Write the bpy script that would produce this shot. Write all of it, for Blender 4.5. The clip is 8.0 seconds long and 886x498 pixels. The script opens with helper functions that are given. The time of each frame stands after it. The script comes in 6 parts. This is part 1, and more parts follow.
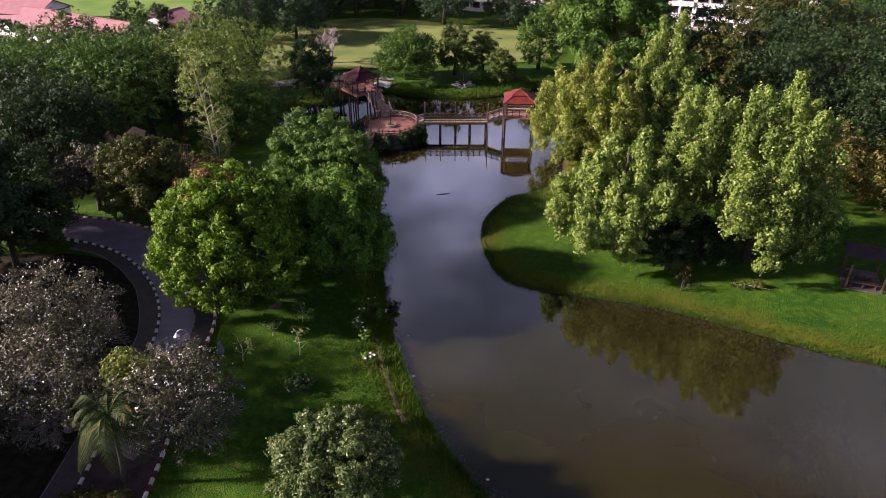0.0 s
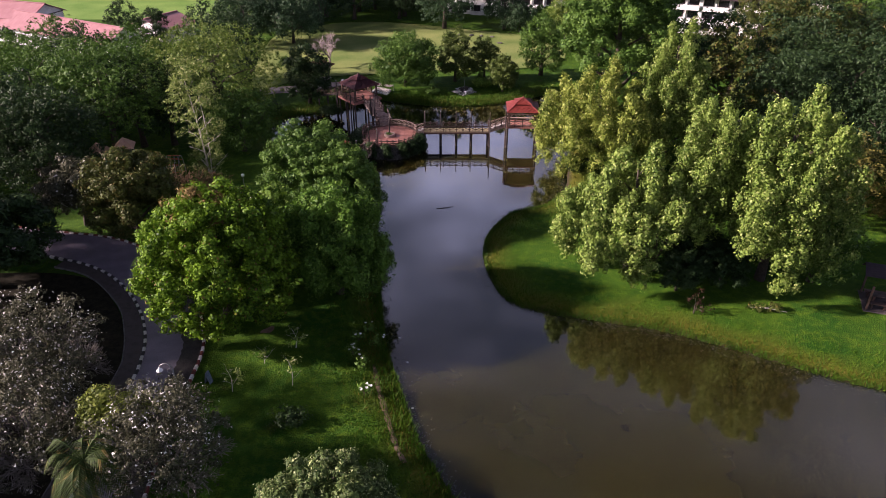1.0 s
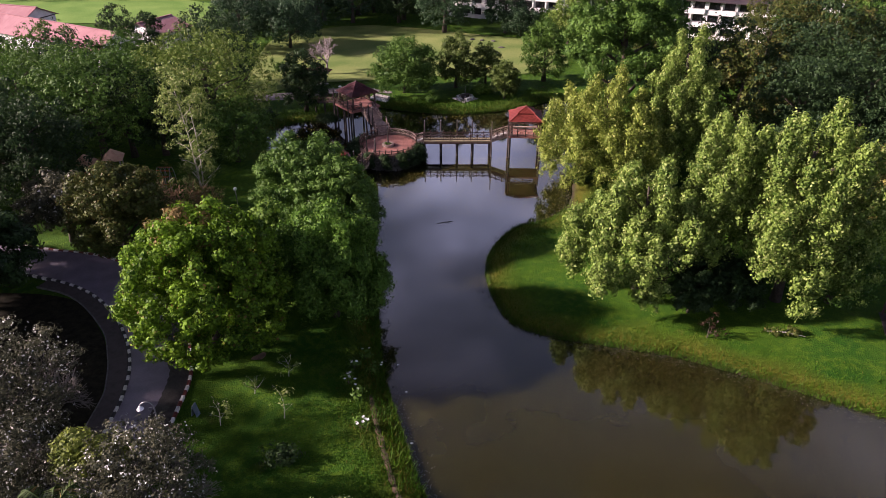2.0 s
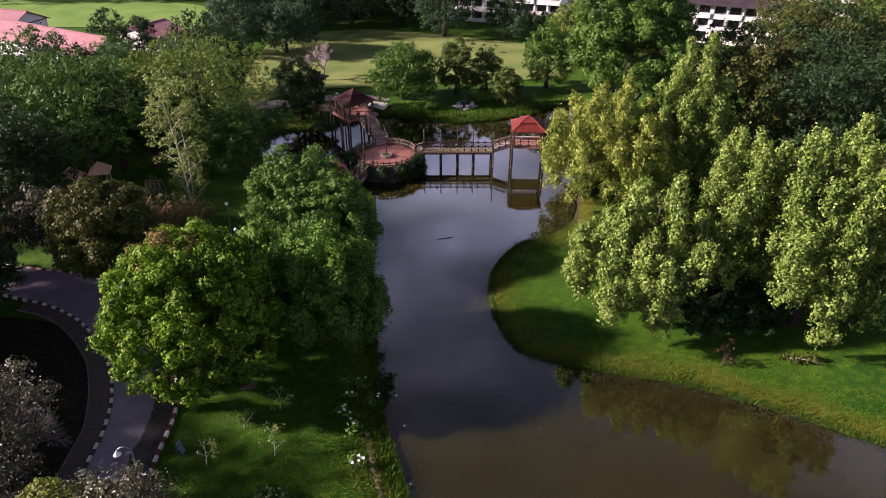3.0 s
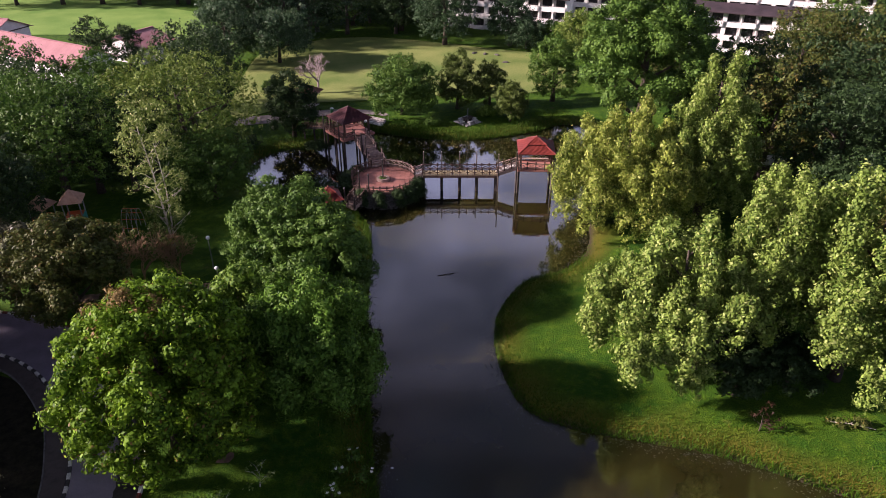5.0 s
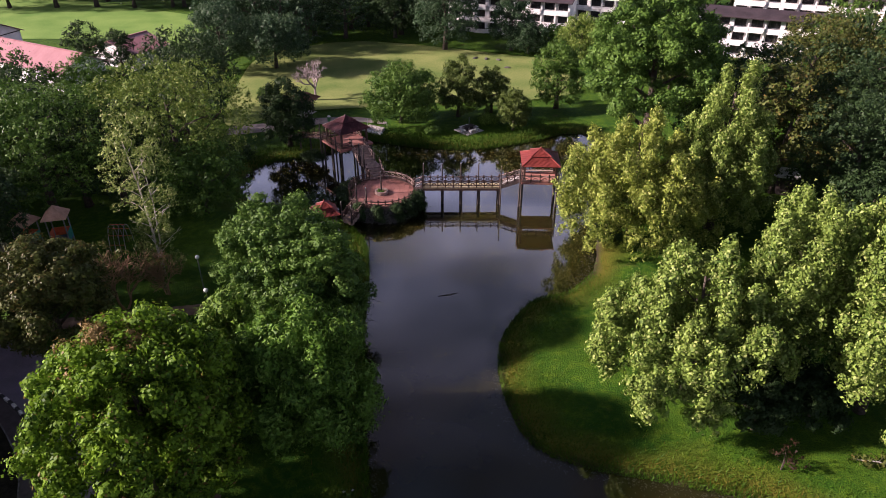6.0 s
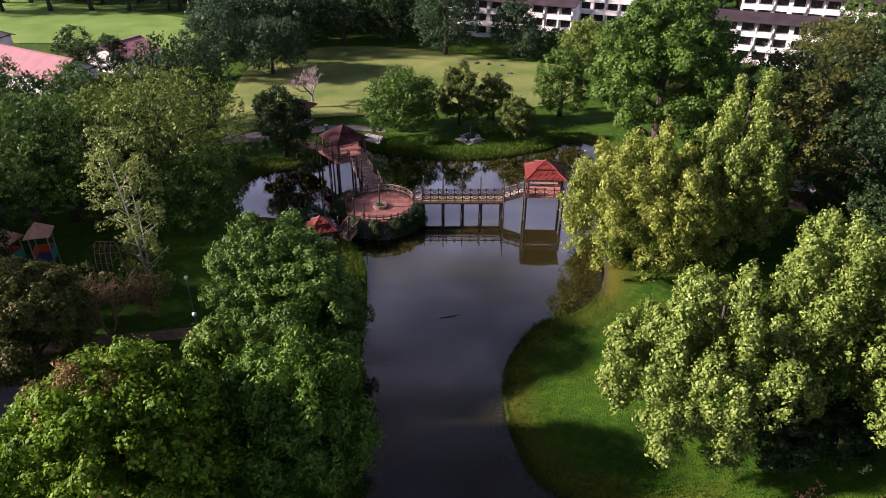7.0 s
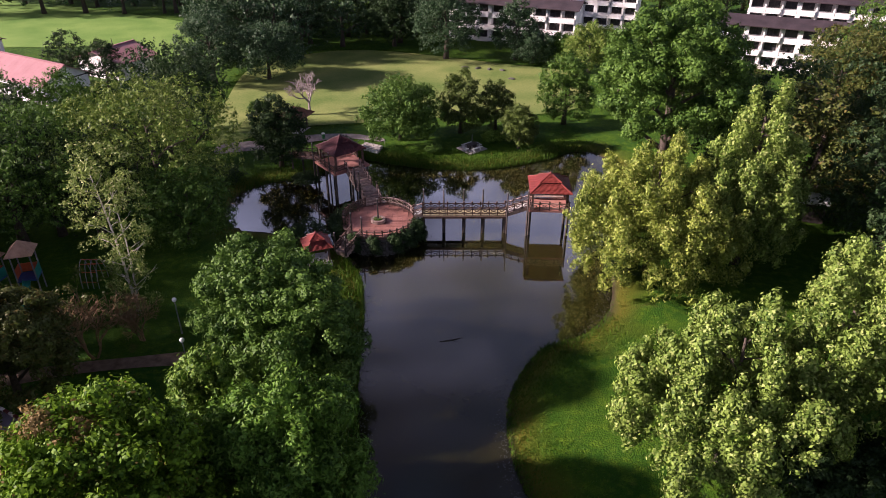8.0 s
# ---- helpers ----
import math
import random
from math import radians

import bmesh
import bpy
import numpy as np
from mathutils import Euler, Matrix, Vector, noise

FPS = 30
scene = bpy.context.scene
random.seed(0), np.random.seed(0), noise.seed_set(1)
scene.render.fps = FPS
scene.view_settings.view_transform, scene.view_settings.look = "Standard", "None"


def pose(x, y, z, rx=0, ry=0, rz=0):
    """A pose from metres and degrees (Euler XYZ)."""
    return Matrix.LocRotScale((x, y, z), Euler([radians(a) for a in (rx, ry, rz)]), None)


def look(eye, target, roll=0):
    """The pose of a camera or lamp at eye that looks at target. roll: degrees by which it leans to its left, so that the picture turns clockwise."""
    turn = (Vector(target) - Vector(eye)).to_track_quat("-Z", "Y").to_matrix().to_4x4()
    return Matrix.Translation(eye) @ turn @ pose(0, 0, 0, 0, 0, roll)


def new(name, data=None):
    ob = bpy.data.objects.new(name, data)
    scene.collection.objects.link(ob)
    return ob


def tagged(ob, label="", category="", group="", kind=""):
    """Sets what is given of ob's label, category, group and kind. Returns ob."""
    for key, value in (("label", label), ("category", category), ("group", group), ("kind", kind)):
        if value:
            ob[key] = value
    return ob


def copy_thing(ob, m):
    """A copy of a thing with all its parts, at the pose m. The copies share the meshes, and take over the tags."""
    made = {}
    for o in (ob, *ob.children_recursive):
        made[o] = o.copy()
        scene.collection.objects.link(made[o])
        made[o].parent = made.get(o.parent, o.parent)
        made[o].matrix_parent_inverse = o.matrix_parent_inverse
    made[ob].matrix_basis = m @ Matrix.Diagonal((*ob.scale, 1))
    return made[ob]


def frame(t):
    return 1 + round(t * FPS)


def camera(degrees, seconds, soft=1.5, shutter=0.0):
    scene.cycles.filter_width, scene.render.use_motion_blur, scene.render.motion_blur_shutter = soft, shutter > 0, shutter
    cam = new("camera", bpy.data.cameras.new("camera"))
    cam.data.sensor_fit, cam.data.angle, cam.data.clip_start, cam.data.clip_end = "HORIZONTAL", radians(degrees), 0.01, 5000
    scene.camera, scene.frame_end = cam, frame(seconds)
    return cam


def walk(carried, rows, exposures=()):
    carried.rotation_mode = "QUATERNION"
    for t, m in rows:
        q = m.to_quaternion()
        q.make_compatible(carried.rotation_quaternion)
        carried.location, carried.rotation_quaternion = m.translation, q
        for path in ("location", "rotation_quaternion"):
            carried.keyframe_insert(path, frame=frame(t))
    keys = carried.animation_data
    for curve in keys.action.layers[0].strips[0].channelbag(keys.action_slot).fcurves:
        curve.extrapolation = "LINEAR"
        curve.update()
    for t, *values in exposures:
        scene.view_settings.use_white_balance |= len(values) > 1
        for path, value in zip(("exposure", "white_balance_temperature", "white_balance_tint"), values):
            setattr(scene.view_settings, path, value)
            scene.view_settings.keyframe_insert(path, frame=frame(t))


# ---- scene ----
METRE = 1.3   # the plan below is drawn in units of 1.3 m
cam = camera(65.49, 8.0, soft=0.4)
HEIGHT, DOWN, LENGTH, DRIFT = 32.0, 30.71, 24.5, -0.54
# seconds, share of the way, yaw, pitch, roll
ROWS = [
    (0.0, 0.0, 0.0, 0.0, 0.0),
    (0.5, 0.0633, 0.01, 0.016, -0.016),
    (1.0, 0.1262, -0.01, 0.033, 0.0),
    (1.5, 0.1885, -0.016, 0.033, 0.01),
    (3.0, 0.3776, -0.09, 0.057, 0.016),
    (3.5, 0.4410, -0.098, 0.057, 0.025),
    (4.0, 0.5049, -0.098, 0.049, 0.016),
    (4.5, 0.5687, -0.107, 0.049, 0.01),
    (6.0, 0.7578, -0.123, 0.057, 0.0),
    (6.5, 0.8191, -0.115, 0.057, 0.0),
    (7.0, 0.8801, -0.123, 0.074, 0.01),
    (7.5, 0.9404, -0.123, 0.074, 0.016),
    (8.0, 1.0, -0.115, 0.074, 0.01),
]
walk(cam, [(t, pose(METRE * DRIFT * s, METRE * LENGTH * s, METRE * HEIGHT, 90 - DOWN + pitch, roll, yaw)) for t, s, yaw, pitch, roll in ROWS], [(0.0, 1.62, 6150, 21), (8.0, 1.62, 6150, 21)])

# ---- light ----
SUN_UP, SUN_FROM = 24.0, -92.5   # degrees above the horizon; bearing clockwise from +y
world = bpy.data.worlds.new("world")
scene.world = world
world.use_nodes = True
wn, wl = world.node_tree.nodes, world.node_tree.links
wn.clear()
sky = wn.new("ShaderNodeTexSky")
sky.sky_type, sky.sun_disc = "NISHITA", False
sky.sun_elevation, sky.sun_rotation = radians(SUN_UP), radians(SUN_FROM)
sky.air_density, sky.dust_density, sky.ozone_density = 1.0, 2.0, 1.0
coord = wn.new("ShaderNodeTexCoord")
cloud = wn.new("ShaderNodeTexNoise")
cloud.inputs["Scale"].default_value, cloud.inputs["Detail"].default_value = 4.5, 4.0
veil = wn.new("ShaderNodeMapRange")
veil.inputs["From Min"].default_value, veil.inputs["From Max"].default_value = 0.40, 0.60
veil.inputs["To Min"].default_value, veil.inputs["To Max"].default_value = 0.35, 1.0
split = wn.new("ShaderNodeSeparateXYZ")
haze = wn.new("ShaderNodeValToRGB")   # white haze low in the sky, thin blue-grey cloud overhead
haze.color_ramp.elements[0].position, haze.color_ramp.elements[0].color = 0.0, (0.30, 0.32, 0.44, 1)
haze.color_ramp.elements[1].position, haze.color_ramp.elements[1].color = 1.0, (0.04, 0.05, 0.085, 1)
for at, shade in ((0.25, (0.52, 0.56, 0.80, 1)), (0.42, (1.35, 1.40, 1.95, 1)), (0.60, (0.42, 0.42, 0.57, 1)), (0.70, (0.115, 0.112, 0.155, 1)), (0.78, (0.055, 0.053, 0.080, 1))):
    haze.color_ramp.elements.new(at).color = shade
mixc = wn.new("ShaderNodeMix")
mixc.data_type = "RGBA"
gain = wn.new("ShaderNodeMix")
gain.data_type, gain.blend_type = "RGBA", "MULTIPLY"
gain.inputs[0].default_value = 1.0
gain.inputs[7].default_value = (12.0, 12.0, 12.0, 1)
back = wn.new("ShaderNodeBackground")
back.inputs["Strength"].default_value = 0.0225
outw = wn.new("ShaderNodeOutputWorld")
wl.new(coord.outputs["Generated"], cloud.inputs["Vector"])
wl.new(coord.outputs["Generated"], split.inputs[0])
wl.new(split.outputs["Z"], haze.inputs["Fac"])
wl.new(cloud.outputs["Fac"], veil.inputs["Value"])
wl.new(veil.outputs["Result"], mixc.inputs[0])
stretch = wn.new("ShaderNodeMapping")
stretch.inputs["Scale"].default_value = (1.6, 1.6, 6.5)
streak = wn.new("ShaderNodeTexNoise")
streak.inputs["Scale"].default_value, streak.inputs["Detail"].default_value = 2.2, 3.0
bank = wn.new("ShaderNodeMapRange")
bank.inputs["From Min"].default_value, bank.inputs["From Max"].default_value = 0.36, 0.64
bank.inputs["To Min"].default_value, bank.inputs["To Max"].default_value = 0.62, 1.5
layer = wn.new("ShaderNodeVectorMath")
layer.operation = "SCALE"
wl.new(coord.outputs["Generated"], stretch.inputs["Vector"])
wl.new(stretch.outputs["Vector"], streak.inputs["Vector"])
wl.new(streak.outputs["Fac"], bank.inputs["Value"])
wl.new(haze.outputs["Color"], layer.inputs[0])
wl.new(bank.outputs["Result"], layer.inputs["Scale"])
wl.new(layer.outputs["Vector"], gain.inputs[6])
wl.new(sky.outputs["Color"], mixc.inputs[6])
wl.new(gain.outputs[2], mixc.inputs[7])
wl.new(mixc.outputs[2], back.inputs["Color"])
wl.new(back.outputs["Background"], outw.inputs["Surface"])

sun = new("sun", bpy.data.lights.new("sun", "SUN"))
sun.data.energy, sun.data.angle, sun.data.color = 5.0, radians(2.8), (1.0, 0.81, 0.715)
sx, sy = math.sin(radians(SUN_FROM)) * math.cos(radians(SUN_UP)), math.cos(radians(SUN_FROM)) * math.cos(radians(SUN_UP))
sun.matrix_world = look((60 * sx, 60 * sy + 60, 60 * math.sin(radians(SUN_UP)) + 20), (0, 60, 20))


# ---- materials ----
def shader(name):
    m = bpy.data.materials.new(name)
    m.use_nodes = True
    return m, m.node_tree.nodes, m.node_tree.links, m.node_tree.nodes["Principled BSDF"]


def surface(name, dark, light, scale=3.0, rough=0.8, bump=0.02, metal=0.0, fine=30.0, per_object=0.0, island=0.0, spec=0.4):
    """Two colours mixed by coarse and fine noise, with fine relief; optional change from piece to piece."""
    m, n, l, p = shader(name)
    geo = n.new("ShaderNodeNewGeometry")
    a = n.new("ShaderNodeTexNoise")
    a.inputs["Scale"].default_value, a.inputs["Detail"].default_value = scale, 6
    b = n.new("ShaderNodeTexNoise")
    b.inputs["Scale"].default_value, b.inputs["Detail"].default_value = fine, 4
    l.new(geo.outputs["Position"], a.inputs["Vector"])
    l.new(geo.outputs["Position"], b.inputs["Vector"])
    s = n.new("ShaderNodeMath")
    s.operation = "MULTIPLY_ADD"
    l.new(b.outputs["Fac"], s.inputs[0])
    s.inputs[1].default_value = 0.6
    l.new(a.outputs["Fac"], s.inputs[2])
    r = n.new("ShaderNodeMapRange")
    r.inputs["From Min"].default_value, r.inputs["From Max"].default_value = 0.55, 1.05
    l.new(s.outputs[0], r.inputs["Value"])
    fac = r.outputs["Result"]
    if per_object or island:
        k = n.new("ShaderNodeMath")
        k.operation = "MULTIPLY_ADD"
        if per_object:
            src = n.new("ShaderNodeObjectInfo").outputs["Random"]
        else:
            src = geo.outputs["Random Per Island"]
        l.new(src, k.inputs[0])
        k.inputs[1].default_value = per_object or island
        l.new(fac, k.inputs[2])
        fac = k.outputs[0]
    mix = n.new("ShaderNodeMix")
    mix.data_type = "RGBA"
    mix.inputs[6].default_value, mix.inputs[7].default_value = (*dark, 1), (*light, 1)
    l.new(fac, mix.inputs[0])
    l.new(mix.outputs[2], p.inputs["Base Color"])
    p.inputs["Roughness"].default_value, p.inputs["Metallic"].default_value = rough, metal
    p.inputs["Specular IOR Level"].default_value = spec
    if bump:
        u = n.new("ShaderNodeBump")
        u.inputs["Strength"].default_value, u.inputs["Distance"].default_value = 0.8, bump
        l.new(s.outputs[0], u.inputs["Height"])
        l.new(u.outputs["Normal"], p.inputs["Normal"])
    return m


def foliage(name, dark, light, tip=None, gloss=0.55, through_light=0.17, patch=0.25, tip_share=0.12):
    """Leaves: colour changes from leaf to leaf and in patches; a share of the light passes through."""
    m, n, l, p = shader(name)
    geo = n.new("ShaderNodeNewGeometry")
    a = n.new("ShaderNodeTexNoise")
    a.inputs["Scale"].default_value, a.inputs["Detail"].default_value = patch, 3
    l.new(geo.outputs["Position"], a.inputs["Vector"])
    s = n.new("ShaderNodeMath")
    s.operation = "MULTIPLY_ADD"
    l.new(geo.outputs["Random Per Island"], s.inputs[0])
    s.inputs[1].default_value = 0.7
    l.new(a.outputs["Fac"], s.inputs[2])
    r = n.new("ShaderNodeMapRange")
    r.inputs["From Min"].default_value, r.inputs["From Max"].default_value = 0.40, 1.15
    l.new(s.outputs[0], r.inputs["Value"])
    mix = n.new("ShaderNodeMix")
    mix.data_type = "RGBA"
    mix.inputs[6].default_value, mix.inputs[7].default_value = (*dark, 1), (*light, 1)
    l.new(r.outputs["Result"], mix.inputs[0])
    col = mix.outputs[2]
    if tip:
        g = n.new("ShaderNodeMath")
        g.operation = "GREATER_THAN"
        w = n.new("ShaderNodeTexWhiteNoise")
        w.noise_dimensions = "1D"
        l.new(geo.outputs["Random Per Island"], w.inputs["W"])
        l.new(w.outputs["Value"], g.inputs[0])
        g.inputs[1].default_value = 1 - tip_share
        mx = n.new("ShaderNodeMix")
        mx.data_type = "RGBA"
        l.new(g.outputs[0], mx.inputs[0])
        l.new(col, mx.inputs[6])
        mx.inputs[7].default_value = (*tip, 1)
        col = mx.outputs[2]
    l.new(col, p.inputs["Base Color"])
    p.inputs["Roughness"].default_value = gloss
    p.inputs["Specular IOR Level"].default_value = 0.14
    t = n.new("ShaderNodeBsdfTranslucent")
    l.new(col, t.inputs["Color"])
    ms = n.new("ShaderNodeMixShader")
    ms.inputs[0].default_value = through_light
    l.new(p.outputs["BSDF"], ms.inputs[1])
    l.new(t.outputs["BSDF"], ms.inputs[2])
    l.new(ms.outputs["Shader"], n["Material Output"].inputs["Surface"])
    return m


def grass_ground():
    m, n, l, p = shader("lawn")
    geo = n.new("ShaderNodeNewGeometry")
    def noise_at(scale, detail=5):
        a = n.new("ShaderNodeTexNoise")
        a.inputs["Scale"].default_value, a.inputs["Detail"].default_value = scale, detail
        l.new(geo.outputs["Position"], a.inputs["Vector"])
        return a.outputs["Fac"]
    def ramp(src, lo, hi):
        r = n.new("ShaderNodeMapRange")
        r.inputs["From Min"].default_value, r.inputs["From Max"].default_value = lo, hi
        l.new(src, r.inputs["Value"])
        return r.outputs["Result"]
    def blend(fac, a, b):
        x = n.new("ShaderNodeMix")
        x.data_type = "RGBA"
        l.new(fac, x.inputs[0])
        for k, v in ((6, a), (7, b)):
            if isinstance(v, tuple):
                x.inputs[k].default_value = (*v, 1)
            else:
                l.new(v, x.inputs[k])
        return x.outputs[2]
    base = blend(ramp(noise_at(0.12), 0.35, 0.65), (0.015, 0.062, 0.002), (0.044, 0.098, 0.003))
    base = blend(ramp(noise_at(1.3), 0.45, 0.75), base, (0.078, 0.138, 0.006))
    base = blend(ramp(noise_at(0.35, 6), 0.66, 0.78), base, (0.090, 0.085, 0.020))
    base = blend(ramp(noise_at(9.0, 3), 0.3, 0.55), (0.014, 0.046, 0.003), base)
    sep = n.new("ShaderNodeSeparateXYZ")
    l.new(geo.outputs["Position"], sep.inputs[0])
    base = blend(ramp(sep.outputs["Z"], 0.50, 0.26), base, (0.085, 0.086, 0.009))
    base = blend(ramp(sep.outputs["Z"], 0.20, 0.05), base, (0.040, 0.032, 0.020))
    l.new(base, p.inputs["Base Color"])
    p.inputs["Roughness"].default_value = 0.9
    p.inputs["Specular IOR Level"].default_value = 0.15
    u = n.new("ShaderNodeBump")
    u.inputs["Distance"].default_value = 0.15
    l.new(noise_at(7.0, 6), u.inputs["Height"])
    l.new(u.outputs["Normal"], p.inputs["Normal"])
    return m


def pond_water():
    m, n, l, p = shader("pond_water")
    geo = n.new("ShaderNodeNewGeometry")
    a = n.new("ShaderNodeTexNoise")
    a.inputs["Scale"].default_value, a.inputs["Detail"].default_value = 0.09, 4
    l.new(geo.outputs["Position"], a.inputs["Vector"])
    mix = n.new("ShaderNodeMix")
    mix.data_type = "RGBA"
    mix.inputs[6].default_value, mix.inputs[7].default_value = (0.0160, 0.0150, 0.0040, 1), (0.0250, 0.0228, 0.0060, 1)
    l.new(a.outputs["Fac"], mix.inputs[0])
    l.new(mix.outputs[2], p.inputs["Base Color"])
    p.inputs["Subsurface Weight"].default_value, p.inputs["Subsurface Scale"].default_value = 1.0, 2.6
    p.inputs["Subsurface Radius"].default_value = (1.0, 0.85, 0.6)
    p.inputs["Roughness"].default_value, p.inputs["IOR"].default_value = 0.03, 1.95
    b = n.new("ShaderNodeTexNoise")
    b.inputs["Scale"].default_value, b.inputs["Detail"].default_value = 2.5, 3
    l.new(geo.outputs["Position"], b.inputs["Vector"])
    u = n.new("ShaderNodeBump")
    u.inputs["Strength"].default_value, u.inputs["Distance"].default_value = 0.12, 0.02
    l.new(b.outputs["Fac"], u.inputs["Height"])
    l.new(u.outputs["Normal"], p.inputs["Normal"])
    return m


LAWN, WATER = grass_ground(), pond_water()
FIELD = surface("dry_mown_field", (0.070, 0.120, 0.026), (0.200, 0.222, 0.074), 0.12, 0.95, 0.05, fine=3.0, spec=0.1)
FIELD_GREEN = surface("mown_sports_grass", (0.080, 0.165, 0.030), (0.165, 0.255, 0.062), 0.12, 0.95, 0.05, fine=3.0, spec=0.1)
ASPHALT = surface("asphalt", (0.135, 0.112, 0.148), (0.245, 0.208, 0.26), 0.5, 0.5, 0.01, fine=14)
ASPHALT_DARK = surface("dark_asphalt", (0.022, 0.019, 0.018), (0.075, 0.066, 0.058), 1.2, 0.8, 0.02, fine=9)
PAVER = surface("dark_paver", (0.028, 0.022, 0.022), (0.075, 0.06, 0.058), 2.0, 0.8, 0.01, per_object=0.4)
KERB_WHITE = surface("white_kerb_paint", (0.45, 0.43, 0.40), (0.80, 0.78, 0.75), 5, 0.7, 0.01)
KERB_DARK = surface("dull_red_kerb_paint", (0.05, 0.012, 0.010), (0.18, 0.035, 0.028), 5, 0.7, 0.01)
KERB_BLACK = surface("black_kerb_paint", (0.012, 0.011, 0.012), (0.05, 0.045, 0.045), 5, 0.7, 0.01)
CONCRETE = surface("pale_concrete", (0.22, 0.20, 0.19), (0.46, 0.43, 0.42), 1.5, 0.85, 0.01)
CONCRETE_WHITE = surface("white_painted_concrete", (0.45, 0.44, 0.44), (0.80, 0.79, 0.78), 1.5, 0.7, 0.005)
EDGING = surface("weathered_edging", (0.05, 0.048, 0.046), (0.20, 0.19, 0.185), 2.5, 0.85, 0.01)
PLAZA = surface("terracotta_paving", (0.19, 0.075, 0.060), (0.34, 0.150, 0.120), 1.2, 0.75, 0.004, per_object=0.3)
RAIL = surface("brown_imitation_timber", (0.035, 0.019, 0.016), (0.12, 0.070, 0.055), 2.5, 0.7, 0.01)
RAIL_PALE = surface("pale_imitation_timber", (0.16, 0.105, 0.088), (0.40, 0.29, 0.25), 2.5, 0.7, 0.01)
PILE = surface("dark_pile", (0.018, 0.014, 0.013), (0.075, 0.058, 0.052), 2.0, 0.75, 0.01)
ROOF_RED = surface("red_clay_tile", (0.070, 0.010, 0.009), (0.18, 0.030, 0.023), 1.5, 0.6, 0.01, per_object=0.35)
ROOF_MAROON = surface("maroon_tile", (0.022, 0.004, 0.006), (0.050, 0.010, 0.013), 1.5, 0.6, 0.01, per_object=0.35)
ROOF_BROWN = surface("orange_brown_tile", (0.075, 0.028, 0.014), (0.20, 0.085, 0.045), 1.5, 0.7, 0.01)
ROOF_PINK = surface("faded_pink_metal_roof", (0.26, 0.115, 0.125), (0.33, 0.165, 0.175), 0.6, 0.5, 0.004)
ROOF_DARK = surface("dark_brown_roof_sheet", (0.020, 0.014, 0.016), (0.050, 0.035, 0.039), 0.5, 0.6, 0.01)
PLASTER = surface("white_plaster", (0.52, 0.50, 0.49), (0.80, 0.78, 0.76), 0.5, 0.85, 0.004)
GLASS_DARK = surface("dark_window_glass", (0.020, 0.019, 0.022), (0.06, 0.056, 0.06), 2, 0.15, 0)
ROCK = surface("rock", (0.020, 0.018, 0.015), (0.095, 0.088, 0.078), 3, 0.9, 0.03, per_object=0.4)
BARK = surface("dark_bark", (0.022, 0.016, 0.012), (0.085, 0.065, 0.050), 5, 0.9, 0.03)
BARK_PALE = surface("pale_bark", (0.26, 0.23, 0.19), (0.55, 0.51, 0.45), 5, 0.85, 0.02)
BARK_RED = surface("reddish_dry_twig", (0.11, 0.068, 0.035), (0.30, 0.185, 0.095), 5, 0.85, 0.02)
METAL = surface("grey_painted_metal", (0.14, 0.14, 0.15), (0.28, 0.28, 0.29), 4, 0.45, 0, metal=0.3)
LAMP_WHITE = surface("white_lamp_glass", (0.75, 0.75, 0.76), (0.88, 0.88, 0.88), 4, 0.3, 0)
DRY = surface("trodden_earth", (0.09, 0.056, 0.038), (0.22, 0.150, 0.108), 1.5, 0.95, 0.03)

# soil tone taken near black so that it includes the trees' shade
SHADE_DARK_SOIL = surface("shade_dark_littered_soil", (0.007, 0.007, 0.005), (0.030, 0.026, 0.016), 1.4, 0.95, 0.04, fine=7, spec=0.1)
PATH_GREY = surface("grey_path", (0.11, 0.095, 0.095), (0.22, 0.19, 0.19), 1.2, 0.9, 0.01)

F_YELLOW = foliage("yellow_green_leaf", (0.019, 0.057, 0.004), (0.160, 0.278, 0.018), (0.15, 0.11, 0.03), tip_share=0.03, through_light=0.3)
F_BRIGHT = foliage("fresh_green_leaf", (0.022, 0.072, 0.007), (0.13, 0.215, 0.026), (0.20, 0.30, 0.06))
F_FRESH = foliage("cool_green_leaf", (0.018, 0.052, 0.006), (0.098, 0.198, 0.022), (0.15, 0.25, 0.04))
F_WILLOW = foliage("pale_willow_leaf", (0.036, 0.076, 0.009), (0.192, 0.270, 0.052), (0.275, 0.33, 0.10), through_light=0.17)
F_WILLOW_OLIVE = foliage("olive_willow_leaf", (0.060, 0.100, 0.013), (0.235, 0.285, 0.048), (0.33, 0.36, 0.10))
F_MID = foliage("mid_green_leaf", (0.020, 0.058, 0.009), (0.095, 0.172, 0.027))
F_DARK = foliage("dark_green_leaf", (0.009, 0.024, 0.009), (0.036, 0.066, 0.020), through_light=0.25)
F_BLUE = foliage("glossy_dark_leaf", (0.012, 0.034, 0.014), (0.045, 0.085, 0.034), (0.12, 0.17, 0.10), gloss=0.5)
F_OLIVE = foliage("olive_brown_leaf", (0.026, 0.034, 0.006), (0.082, 0.100, 0.022), (0.10, 0.082, 0.022))
F_GREY = foliage("grey_green_leaf", (0.024, 0.027, 0.014), (0.108, 0.110, 0.066), (0.62, 0.59, 0.55), tip_share=0.035, through_light=0.2)
F_PALE = foliage("pale_sparse_leaf", (0.060, 0.105, 0.018), (0.225, 0.29, 0.068), (0.40, 0.43, 0.18))
F_LAWN_TREE = foliage("pale_tipped_leaf", (0.020, 0.046, 0.011), (0.105, 0.150, 0.044), (0.33, 0.38, 0.17))
